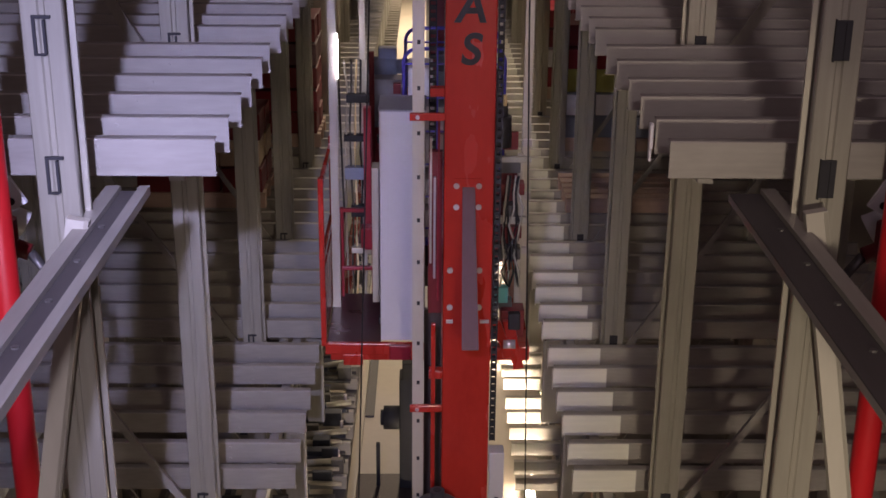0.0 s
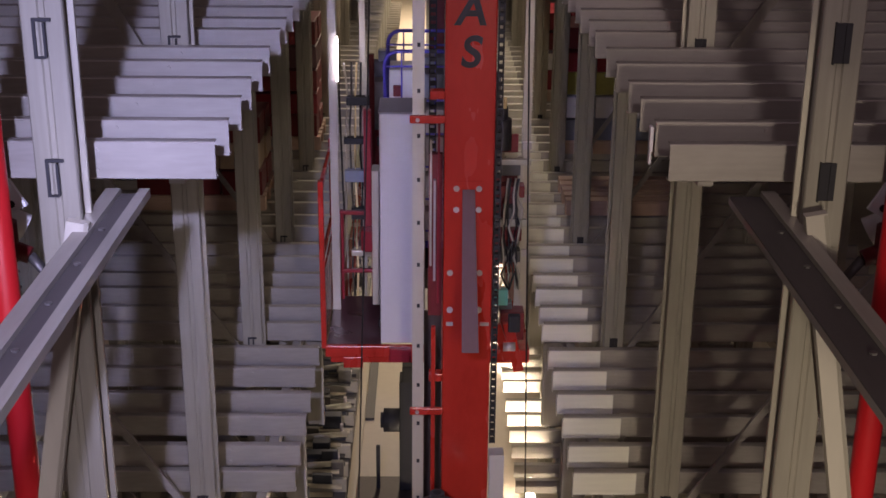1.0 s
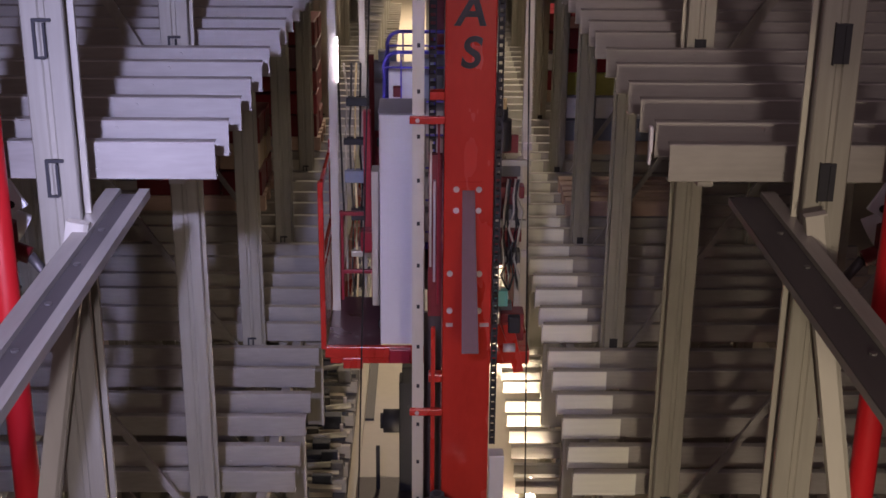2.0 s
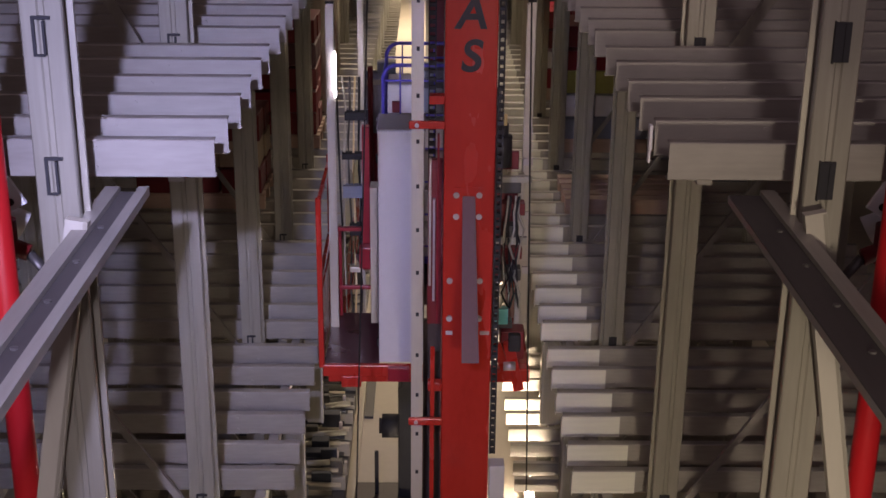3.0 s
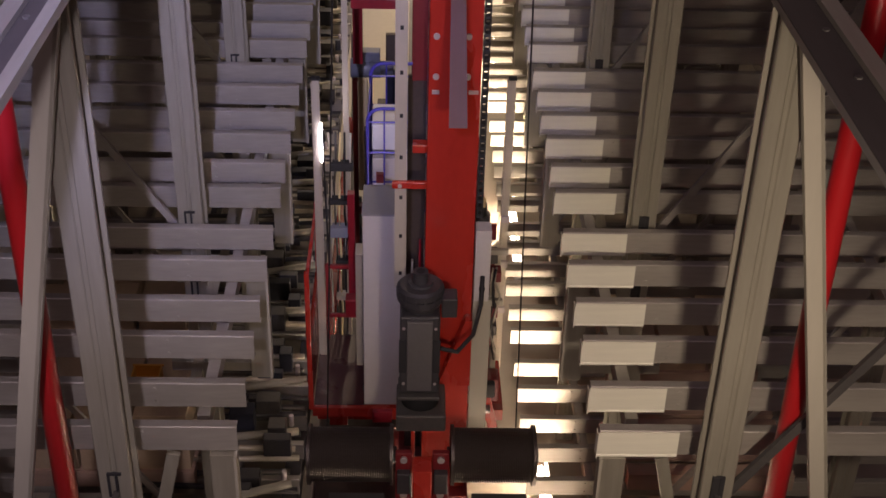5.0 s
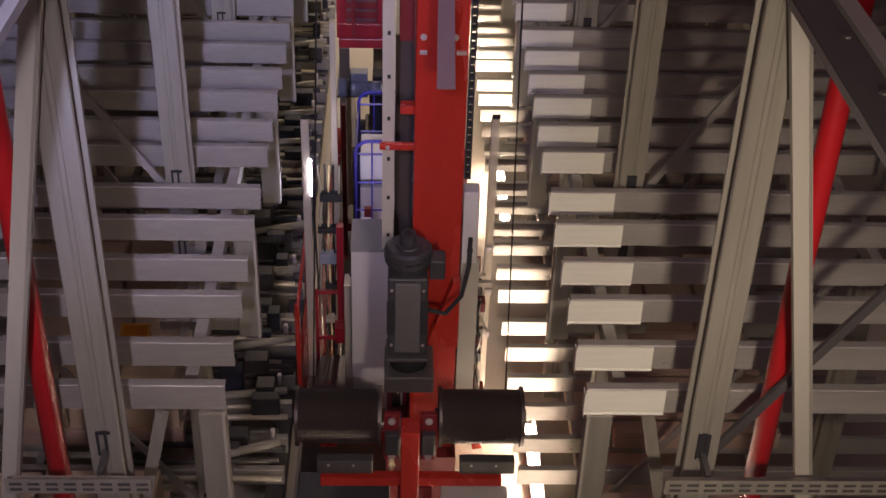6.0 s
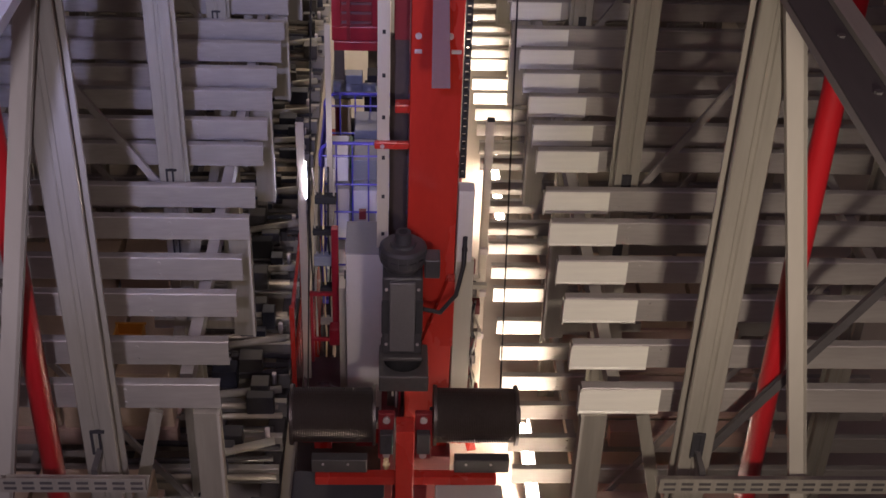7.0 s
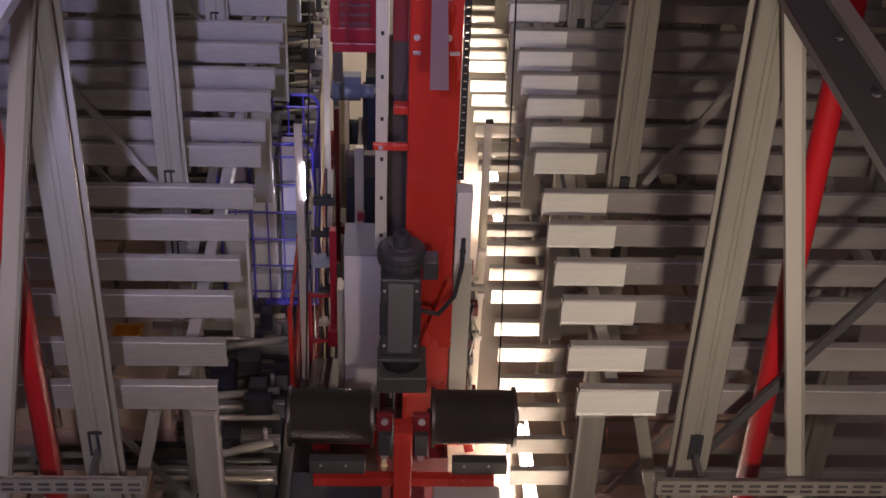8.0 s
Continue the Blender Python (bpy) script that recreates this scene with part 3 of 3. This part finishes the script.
def cabinet_and_basket():
    cpart("control_cabinet", box(B(), -0.300, -0.005, 0.69, 1.08, 3.81, 5.385, 0.006), CABINET, "tall light grey control cabinet")
    cpart("cabinet_top", box(B(), -0.304, 0.0, 0.686, 1.085, 5.385, 5.398, 0.003), CABTOP, "dark grey cabinet top")
    for z in (3.95, 5.2):
        cpart("hinge", box(B(), -0.312, -0.300, 0.70, 0.73, z - 0.025, z + 0.025), BLACK)
    cpart("cabinet_side", box(B(), -0.36, -0.312, 0.9, 1.05, 4.0, 4.95, 0.004), ALU, "silver duct beside the cabinet")
    # service basket
    cpart("basket_floor", box(B(), -0.66, -0.30, 0.70, 1.55, 3.775, 3.80), MAROON, "dark maroon basket floor")
    cpart("basket_edge", box(B(), -0.67, -0.02, 0.66, 0.70, 3.72, 3.80, 0.006), RED)
    cpart("basket_block", box(B(), -0.24, -0.10, 0.62, 0.66, 3.70, 3.80, 0.006), CRIMSON)
    cpart("basket_block", box(B(), -0.55, -0.42, 0.66, 0.74, 3.64, 3.72, 0.006), RED)
    bmx = B()
    box(bmx, -0.695, -0.66, 0.66, 0.70, 3.78, 4.95, 0.005)
    box(bmx, -0.685, -0.66, 1.50, 1.54, 3.78, 5.0, 0.005)
    box(bmx, -0.685, -0.66, 0.70, 1.50, 4.90, 4.95, 0.005)
    box(bmx, -0.685, -0.66, 0.70, 1.50, 4.4, 4.44, 0.005)
    box(bmx, -0.680, -0.668, 0.70, 1.50, 3.8, 4.3)
    cpart("guard_rail", bmx, RED, "bright red side guard of the basket")
    bmx = B()
    for x in (-0.60, -0.31):
        box(bmx, x - 0.012, x + 0.012, 1.49, 1.52, 3.8, 4.48, 0.004)
    for z in (4.02, 4.46):
        box(bmx, -0.62, -0.29, 1.488, 1.518, z - 0.014, z + 0.014, 0.004)
    cpart("basket_gate", bmx, CRIMSON, "thin deep red gate frame")
    # tall guide posts
    for x, top in ((-0.625, 6.07), (0.69, 6.09)):
        bmx = B()
        box(bmx, x - 0.022, x + 0.022, 1.29, 1.33, 3.7, top)
        box(bmx, x - 0.034, x - 0.022, 1.30, 1.36, 3.7, top - 0.02)
        cpart("guide_post", bmx, ALU, "tall pale aluminium guide post")
        cpart("post_cap", box(B(), x - 0.03, x + 0.024, 1.285, 1.335, top, top + 0.012), BLACK)
    bmx = B()
    box(bmx, -0.47, -0.43, 1.7, 1.74, 3.7, 6.6)
    cpart("guide_post", bmx, ALU, "slender pale guide post")
    cpart("light_tube", box(B(), -0.601, -0.592, 1.278, 1.288, 5.46, 5.76, 0.003), TUBE, "glowing cool white light tube")
    # drive on the carriage
    cpart("fork_motor", rod(rod(B(), (-0.52, 3.9, 4.98), (-0.26, 3.9, 4.98), 0.085, 18), (-0.26, 3.9, 4.98), (-0.14, 3.9, 4.98), 0.065, 14), MOTORBLUE, "blue-grey electric motor")
    cpart("motor_box", box(B(), -0.42, -0.26, 3.84, 3.96, 5.06, 5.15, 0.008), MOTORBLUE)
    cpart("motor_stand", box(B(), -0.46, -0.37, 3.86, 3.98, 3.76, 4.90, 0.008), YELLOW, "pale yellow upright board")
    cpart("motor_stand", box(B(), -0.20, -0.09, 3.86, 3.98, 3.76, 4.98, 0.008), DARKBLUE, "dark blue-grey drive column")
    cpart("red_button_box", box(B(), -0.22, -0.17, 1.1, 1.14, 5.40, 5.47, 0.004), REDDARK)
    cpart("lift_frame", box(box(B(), -0.38, 0.34, 3.2, 3.3, 3.76, 4.72, 0.01), -0.30, 0.30, 3.3, 4.5, 4.3, 4.4, 0.01), DECK, "dark lift frame")
    cpart("lift_cover", box(B(), -0.36, -0.05, 3.17, 3.2, 3.9, 4.5, 0.006), BLACK, "black lift cover")
    cpart("floor_plate", box(B(), -0.38, 0.5, 2.9, 4.72, 3.70, 3.755), DECK, "dark carriage floor plate")
    cpart("floor_plate", box(B(), -0.25, 0.5, 4.72, 5.3, 3.70, 3.755), DECK, "dark carriage floor plate")
    cpart("floor_plate", box(B(), -0.56, -0.475, 2.9, 5.3, 3.70, 3.755), DECK, "narrow dark carriage floor plate")
    for x, z0, z1, m in ((0.028, 4.55, 5.35, ALU), (0.052, 4.45, 5.1, BOLT), (0.075, 4.3, 5.5, CRIMSON)):
        cpart("cable_strip", box(B(), x - 0.007, x + 0.007, 0.20, 0.235, z0, z1, 0.002), m)
    cpart("cable_box", box(box(B(), -0.20, 0.05, 3.5, 3.9, 3.76, 4.2, 0.01), -0.1, 0.2, 4.0, 4.4, 3.76, 4.0, 0.01), BLACK)
    cpart("cross_tie", box(B(), -0.56, -0.38, 3.2, 3.28, 3.9, 3.98, 0.006), REDDARK)
    cpart("silver_column", box(B(), -0.30, -0.22, 3.10, 3.16, 3.9, 4.85, 0.006), ALU, "silver cylinder column")
    # crosshead over the load, between the guide posts
    bmx = B()
    box(bmx, -0.418, -0.09, 1.70, 1.74, 6.488, 6.593, 0.004)
    box(bmx, -0.405, -0.09, 1.685, 1.74, 6.418, 6.488, 0.006)
    box(bmx, -0.418, -0.356, 1.70, 1.74, 6.593, 7.95, 0.004)
    box(bmx, -0.139, -0.09, 1.70, 1.74, 6.593, 7.95, 0.004)
    head = cpart("crosshead", bmx, CRIMSON, "red crosshead frame of the carriage")
    part("crosshead_panel", box(B(), -0.356, -0.139, 1.722, 1.736, 6.55, 7.95), REDDARK, head, "dark red slatted panel")
    for k in range(19):
        part("slat", box(B(), -0.35, -0.145, 1.71, 1.722, 6.61 + k * 0.07, 6.627 + k * 0.07), SLATRED, head)
    part("crosshead_strip", box(B(), -0.314, -0.29, 1.685, 1.70, 6.50, 7.95), REDDARK, head)
    cpart("rear_column", box(B(), -0.58, -0.478, 5.3, 5.36, 3.76, 4.70, 0.005), DARKBEIGE, "dull beige rear column")
    cpart("rear_column", box(B(), -0.24, -0.13, 5.3, 5.36, 3.76, 4.70, 0.005), DARKBEIGE, "dull beige rear column")
    cpart("side_strut", box(B(), -0.42, -0.37, 1.12, 1.18, 4.3, 5.3, 0.004), CRIMSON, "deep red strut behind the cabinet")
    cpart("side_strut", box(B(), -0.46, -0.42, 2.95, 3.0, 3.76, 5.3, 0.004), REDDARK, "dark red strut of the carriage frame")
    cpart("hook_box", box(B(), -0.44, -0.36, 1.0, 1.1, 4.35, 4.5, 0.01), CRIMSON)
    cpart("deck", box(B(), -0.35, 0.48, 1.8, 2.9, 3.76, 3.925, 0.005), DECK, "dark load deck")
    # pipes and cables between the posts
    rnd = random.Random(8)
    for k in range(6):
        x = -0.60 + 0.035 * k
        cpart("cable", tube(B(), [(x + rnd.uniform(-0.012, 0.012), 1.62 + rnd.uniform(-0.02, 0.02), 3.76 + 0.22 * j) for j in range(9)], 0.008, 6), (BLACK, ALU, DARKSTEEL, YELLOW)[k % 4])
    for k in range(5):
        z = 4.1 + 0.28 * k
        cpart("cable_clamp", box(B(), -0.56 + rnd.uniform(-0.03, 0.03), -0.40, 1.58, 1.66, z, z + rnd.uniform(0.03, 0.09), 0.005), rnd.choice((ALU, BLACK, REDDARK, MOTORBLUE)))


cabinet_and_basket()


cpart("side_strip", box(B(), 0.034, 0.060, -0.05, -0.02, 3.10, 4.25, 0.004), RED, "bright red narrow guard strip")


def right_mechanism():
    rnd = random.Random(3)
    cpart("teal_sensor", box(B(), 0.46, 0.545, 0.70, 0.76, 4.08, 4.19, 0.005), TEAL, "teal sensor housing")
    cpart("roller_block", box(B(), 0.50, 0.66, 0.72, 0.86, 3.82, 4.02, 0.01), REDDARK)
    cpart("black_block", box(B(), 0.55, 0.63, 0.66, 0.72, 3.90, 4.02, 0.01), BLACK)
    bmx = B()
    bar(bmx, (0.55, 0.70, 3.96), (0.63, 0.70, 3.61), 0.07, 0.04)
    cpart("catch_arm", bmx, RED, "red catch arm")
    cpart("roller", rod(B(), (0.52, 0.66, 3.80), (0.60, 0.66, 3.80), 0.03, 12), BOLT)
    cpart("winch_motor", rod(rod(B(), (0.49, 0.85, 5.12), (0.49, 0.85, 5.32), 0.06, 16), (0.49, 0.85, 5.32), (0.49, 0.85, 5.4), 0.035, 12), MOTOR, "dark small motor")
    cpart("cross_arm", box(B(), 0.47, 0.68, 0.80, 0.84, 5.02, 5.06, 0.004), PALE)
    cpart("cross_arm", box(B(), 0.45, 0.66, 0.80, 0.84, 4.60, 4.65, 0.004), PALE)
    for k in range(5):
        z = 4.35 + k * 0.15
        cpart("valve_block", box(B(), 0.47 + rnd.uniform(0, 0.06), 0.60 + rnd.uniform(0, 0.05), 0.80, 0.9, z, z + 0.08, 0.006), REDDARK if k % 2 else DARKSTEEL)
    for k in range(7):
        bmx = B()
        tube(bmx, [(0.5 + 0.018 * k + rnd.uniform(-0.03, 0.03), 0.74 + rnd.uniform(-0.02, 0.04), 4.95 - 0.11 * j) for j in range(8)], 0.008, 6)
        cpart("hose", bmx, BLACK if k % 3 else PALE)
    for z0, z1 in ((4.62, 4.92), (4.30, 4.55), (5.08, 5.2)):
        cpart("red_plate", box(B(), 0.46, 0.60, 0.90, 0.93, z0, z1, 0.005), REDDARK)
    for z in (5.0, 4.62, 4.22):
        cpart("clamp", box(B(), 0.655, 0.72, 1.26, 1.29, z, z + 0.05, 0.004), BOLT)
    cpart("signal_lamp", rod(B(), (0.50, 0.80, 5.40), (0.50, 0.80, 5.47), 0.012, 8), YELLOW)
    cpart("gear_case", box(B(), 0.49, 0.58, 0.78, 0.86, 4.0, 4.07, 0.008), DARKSTEEL)
    bmx = B()
    bar(bmx, (0.47, 0.68, 3.95), (0.56, 0.68, 3.70), 0.06, 0.03)
    cpart("catch_arm", bmx, RED, "red catch arm")
    cpart("frame_post", box(B(), 0.60, 0.64, 0.9, 0.94, 3.7, 5.05, 0.004), ALU)
    cpart("frame_post", box(B(), 0.45, 0.48, 0.95, 0.99, 3.7, 5.6, 0.004), DARKSTEEL)


right_mechanism()


# ---- roll cage with goods, on the carriage deck ----
def roll_cage():
    t = thing("roll_cage", "blue wire roll cage loaded with mixed packs", "roll cage")
    w, d, h, r = 0.365, 0.40, 1.60, 0.10
    part("cage_base", box(B(), -w, w, -d, d, 0.10, 0.14, 0.005), BLUE, t)
    for sx in (-1, 1):
        for sy in (-1, 1):
            part("castor", rod(B(), (sx * (w - 0.06) - 0.015, sy * (d - 0.06), 0.05), (sx * (w - 0.06) + 0.015, sy * (d - 0.06), 0.05), 0.05, 14), BLACK, t)
    bend = [(r * (1 - math.cos(a)), r * math.sin(a)) for a in [k * math.pi / 12 for k in range(7)]]
    for sy in (-1, 1):
        hoop = [(-w, sy * d, 0.12)] + [(-w + u, sy * d, h - r + v) for u, v in bend] + [(w - u, sy * d, h - r + v) for u, v in bend[::-1]] + [(w, sy * d, 0.12)]
        part("end_hoop", tube(B(), hoop, 0.014, 8), BLUE, t, "blue tube hoop with rounded corners")
        for k in range(6):
            z = 0.24 + k * 0.25
            part("wire", rod(B(), (-w, sy * d, z), (w, sy * d, z), 0.008, 6), BLUE, t)
        for k in range(1, 6):
            x = -w + 2 * w * k / 6
            part("wire", rod(B(), (x, sy * d, 0.14), (x, sy * d, h), 0.006, 6), BLUE, t)
    for sx in (-1, 1):
        for k in range(6):
            z = 0.24 + k * 0.25
            part("wire", rod(B(), (sx * w, -d, z), (sx * w, d, z), 0.008, 6), BLUE, t)
        for k in range(1, 6):
            y = -d + 2 * d * k / 6
            part("wire", rod(B(), (sx * w, y, 0.14), (sx * w, y, h - r), 0.006, 6), BLUE, t)
    rnd = random.Random(11)
    mats = [WHITE, WHITE, MOTORBLUE, CABINET, WHITE, RED, GREEN, WHITE]
    for iz in range(5):
        for ix in range(3):
            for iy in range(2):
                if iz == 4 and rnd.random() < 0.5:
                    continue
                hh = rnd.uniform(0.18, 0.27)
                x0, y0, z0 = -w + 0.03 + ix * 0.215, -d + 0.03 + iy * 0.38, 0.145 + iz * 0.275
                part("pack", box(B(), x0, x0 + rnd.uniform(0.17, 0.205), y0 + rnd.uniform(0, 0.03), y0 + 0.35, z0, z0 + hh, 0.008), rnd.choice(mats), t)
    return t


cage = roll_cage()


def floor_light(y):
    """Tube luminaire on the floor under the lowest rails, with an added upright plate that cuts its light."""
    t = thing("floor_light", "glowing warm white tube light on the floor under the rack", "light", "floor lights under the rack")
    part("housing", box(B(), 1.085, 1.155, y - 0.05, y + 1.45, 0.002, 0.09, 0.005), LAMPSHELL, t)
    part("tube", rod(B(), (1.12, y, 0.12), (1.12, y + 1.4, 0.12), 0.016, 12), WARMTUBE, t, "glowing warm white tube")
    # unseen plate; its height sets where the light on the rails ends
    part("reflector", box(B(), 1.157, 1.161, y - 0.05, y + 1.45, 0.002, 0.30), LAMPSHELL, t, "upright grey plate added to cut the tube light")


for y in FLOOR_LIGHTS:
    floor_light(y)


# ---- left transfer level: dark conveyor frames with short bars ----
def conveyor(y0, n):
    t = thing("chain_conveyor", "dark steel chain conveyor on the lowest rack level", "conveyor", "conveyors on the lowest level")
    part("side_frame", box(B(), -0.90, -0.775, y0, y0 + 2.1, 0.60, 0.78, 0.005), DARKSTEEL, t)
    part("side_frame", box(B(), -1.95, -1.89, y0, y0 + 2.1, 0.60, 0.78, 0.005), DARKSTEEL, t)
    rnd = random.Random(int(y0 * 10))
    for k in range(n):
        y = y0 + 0.1 + k * 2.0 / n
        bmx = B()
        a = rnd.uniform(-0.05, 0.05)
        rod(bmx, (-1.9, y, 0.98 + rnd.uniform(-0.03, 0.03)), (-0.80 + rnd.uniform(-0.05, 0.04), y + a, 0.98 + rnd.uniform(-0.05, 0.05)), 0.022, 8)
        part("roller", bmx, rnd.choice((DARKSTEEL, DARKBLUE, DARKSTEEL, MOTOR, ALU)), t)
        if k % 4 == 1:
            bmx = B()
            rod(bmx, (-1.25, y + rnd.uniform(-0.05, 0.02), 1.06), (-0.80, y + rnd.uniform(0.02, 0.14), 1.05 + rnd.uniform(-0.02, 0.05)), 0.030, 10)
            part("guide_bar", bmx, PALE, t, "pale slanting guide bar")
            # bright stud added to stand for a white glint
            part("stud", rod(B(), (-0.86, y + 0.2, 1.0), (-0.86, y + 0.2, 1.10), 0.018, 8), BOLT, t)
        if rnd.random() < 0.8:
            xx = -0.79 - rnd.uniform(0.0, 0.35)
            part("drive_unit", box(B(), xx - rnd.uniform(0.08, 0.2), xx, y, y + rnd.uniform(0.05, 0.14), 0.95, 1.0 + rnd.uniform(0.02, 0.16), 0.006), rnd.choice((BLACK, DARKSTEEL, MOTOR, DARKBLUE, DARKBLUE)), t)


for k in range(8):
    conveyor(FIRST + 0.05 + k * BAY, 13)
setting("kerb_left", box(B(), -0.76, -0.735, 3.0, 24, 0.0, 0.10), ALU, "pale metal kerb profile on the floor", "kerb")


setting("floor_grate", box(B(), -0.73, -0.62, 14.2, 16.1, 0.001, 0.03), DARKSTEEL, "dark steel grating strip on the aisle floor", "grating")


# ---- stored loads deep in the racks ----
def pallet(x, y, z, text, layers):
    t = thing("pallet", "wooden pallet %s" % text, "pallet", "stored pallets", pose(x, y, z))
    for k in range(5):
        part("board", box(B(), -0.6, 0.6, -0.4 + k * 0.17, -0.4 + k * 0.17 + 0.12, 0.122, 0.144), WOOD, t)
    for k in range(3):
        part("bearer", box(B(), -0.6, 0.6, -0.4 + k * 0.35, -0.4 + k * 0.35 + 0.1, 0.0, 0.12), WOOD, t)
    rnd = random.Random(int(x * 100 + y * 10))
    for iz, m in enumerate(layers):
        for ix in range(3):
            for iy in range(2):
                x0, y0, z0 = -0.58 + ix * 0.39 + rnd.uniform(-0.01, 0.01), -0.38 + iy * 0.38 + rnd.uniform(-0.01, 0.01), 0.146 + iz * 0.25
                part("carton", box(B(), x0, x0 + 0.37, y0, y0 + 0.36, z0, z0 + rnd.uniform(0.2, 0.245), 0.006), m, t)


CITRUS = mat("yellow_green_pack", (0.34, 0.33, 0.08), 0.5, 0, 20, 0.1, 0.02, 8, 0.2)
L3, L2, L1 = LEVELS[2] + RH + 0.009, LEVELS[1] + RH + 0.009, LEVELS[0] + RH + 0.009
for x, y, z, text, layers in (
        (-2.1, 5.1, L3, "stacked with brown cartons", (CARD, CARD)), (-2.1, 6.0, L3, "carrying brown cartons", (CARD,)), (-2.1, 7.4, L3, "stacked with brown cartons", (CARD, CARD)),
        (-2.3, 8.7, L3, "with white and brown cartons", (WHITE, CARD)), (2.0, 5.1, L3, "standing empty", ()), (2.0, 6.0, L3, "standing empty", ()),
        (2.2, 7.4, L3, "standing empty", ()), (2.2, 8.6, L3, "carrying brown cartons", (CARD,)),
        (2.0, 14.0, L2, "with white, yellow-green and red packs", (MOTORBLUE, WHITE, CITRUS, CRIMSON, REDDARK)), (2.0, 16.4, L2, "with red and white packs", (CRIMSON, WHITE, REDDARK, CRIMSON)),
        (-2.1, 12.0, L2, "with dark red packs", (REDDARK, CARD, REDDARK)), (-1.75, 14.1, L2, "with dark red packs", (REDDARK, CRIMSON, REDDARK, SLATRED, REDDARK)),
        (-1.85, 16.3, L2, "with red packs", (CRIMSON, REDDARK, CRIMSON)), (1.9, 11.9, L2, "standing empty", ())):
    pallet(x, y, z, text, layers)


crate = thing("orange_crate", "small orange plastic crate on top of brown cartons", "crate", place=pose(-1.85, 7.40, 1.562))
part("shell", box(box(box(box(box(B(), -0.10, 0.10, -0.08, 0.08, 0.0, 0.01), -0.10, -0.09, -0.08, 0.08, 0.01, 0.10), 0.09, 0.10, -0.08, 0.08, 0.01, 0.10), -0.09, 0.09, -0.08, -0.07, 0.01, 0.10), -0.09, 0.09, 0.07, 0.08, 0.01, 0.10), ORANGE, crate)
part("rim", box(box(B(), -0.11, 0.11, -0.09, -0.08, 0.085, 0.10), -0.11, 0.11, 0.08, 0.09, 0.085, 0.10), ORANGE, crate)



# ---- fittings beside the rack end ----
def pipe_bracket(s, x):
    t = thing("pipe_bracket", "perforated white bracket with red valves behind the rack end", "bracket", "pipe brackets")
    bm = B()
    bar(bm, (x - s * 0.12, 4.86, 5.78), (x + s * 0.02, 4.86, 6.02), 0.10, 0.02)
    part("plate", bm, WHITE, t)
    for k in range(4):
        u = (k + 0.5) / 4
        px, pz = x - s * 0.12 + s * 0.14 * u, 5.78 + 0.24 * u
        part("hole", rod(B(), (px, 4.845, pz), (px, 4.852, pz), 0.016, 10), BLACK, t)
    part("valve", rod(rod(B(), (x - s * 0.14, 4.9, 5.58), (x + s * 0.05, 4.9, 5.66), 0.035, 12), (x - s * 0.05, 4.9, 5.56), (x - s * 0.05, 4.9, 5.72), 0.05, 12), REDDARK, t, "red valve")
    part("elbow", tube(B(), [(x - s * 0.14, 4.9, 5.58), (x - s * 0.2, 4.9, 5.5), (x - s * 0.21, 4.9, 5.35), (x - s * 0.16, 4.95, 5.2)], 0.022, 8), DARKSTEEL, t)
    part("wrap_roll", rod(B(), (x - s * 0.1, 5.0, 5.66), (x + s * 0.12, 4.95, 5.80), 0.06, 10, 0.04), WHITE, t)
    part("mount", box(B(), *sorted((x - s * 0.5, x + s * 0.2)), 5.06, 5.10, 5.85, 5.90), POST, t)


pipe_bracket(-1, -1.72)
pipe_bracket(1, 1.90)


# ---- what moves ----
def motions():
    still = [(0.0, 7.306), (1.5, 7.31), (2.4, 7.27), (2.8, 7.20), (3.0, 7.152), (3.5, 7.003), (4.0, 6.821), (4.5, 6.689), (5.0, 6.626), (5.5, 6.606), (6.5, 6.60), (8.0, 6.60)]
    walk(crane, [(t, pose(0, y, 0)) for t, y in still])
    drop = [(0.0, 0.0), (1.7, 0.0), (2.4, -0.005), (2.8, -0.035), (3.0, -0.08), (3.5, -0.478), (3.8, -0.82), (4.2, -1.36), (4.5, -1.787), (4.8, -2.15), (5.2, -2.55), (5.6, -2.82), (6.0, -2.95), (6.3, -2.975), (8.0, -2.98)]
    walk(carriage, [(t, pose(0, 0, z)) for t, z in drop])

    # the ropes wander along the drums as they unwind
    for rope, way in ropes:
        walk(rope, [(t, pose(-0.06 * way * (1 + z / 2.98), 0, 0)) for t, z in drop])

    def along(rows, t):
        return float(np.interp(t, [r[0] for r in rows], [r[1] for r in rows]))
    side = [(0.0, 0.20), (0.3, 0.13), (0.6, 0.08), (0.9, 0.065), (1.3, 0.06), (6.4, 0.06), (6.6, 0.01), (6.8, -0.07), (7.0, -0.17), (7.2, -0.29), (7.4, -0.41), (7.6, -0.55), (7.8, -0.74), (8.0, -0.94)]
    times = sorted({r[0] for r in still} | {r[0] for r in drop} | {r[0] for r in side})
    walk(cage, [(t, pose(along(side, t), along(still, t) + 2.35, 3.93 + along(drop, t))) for t in times])


motions()
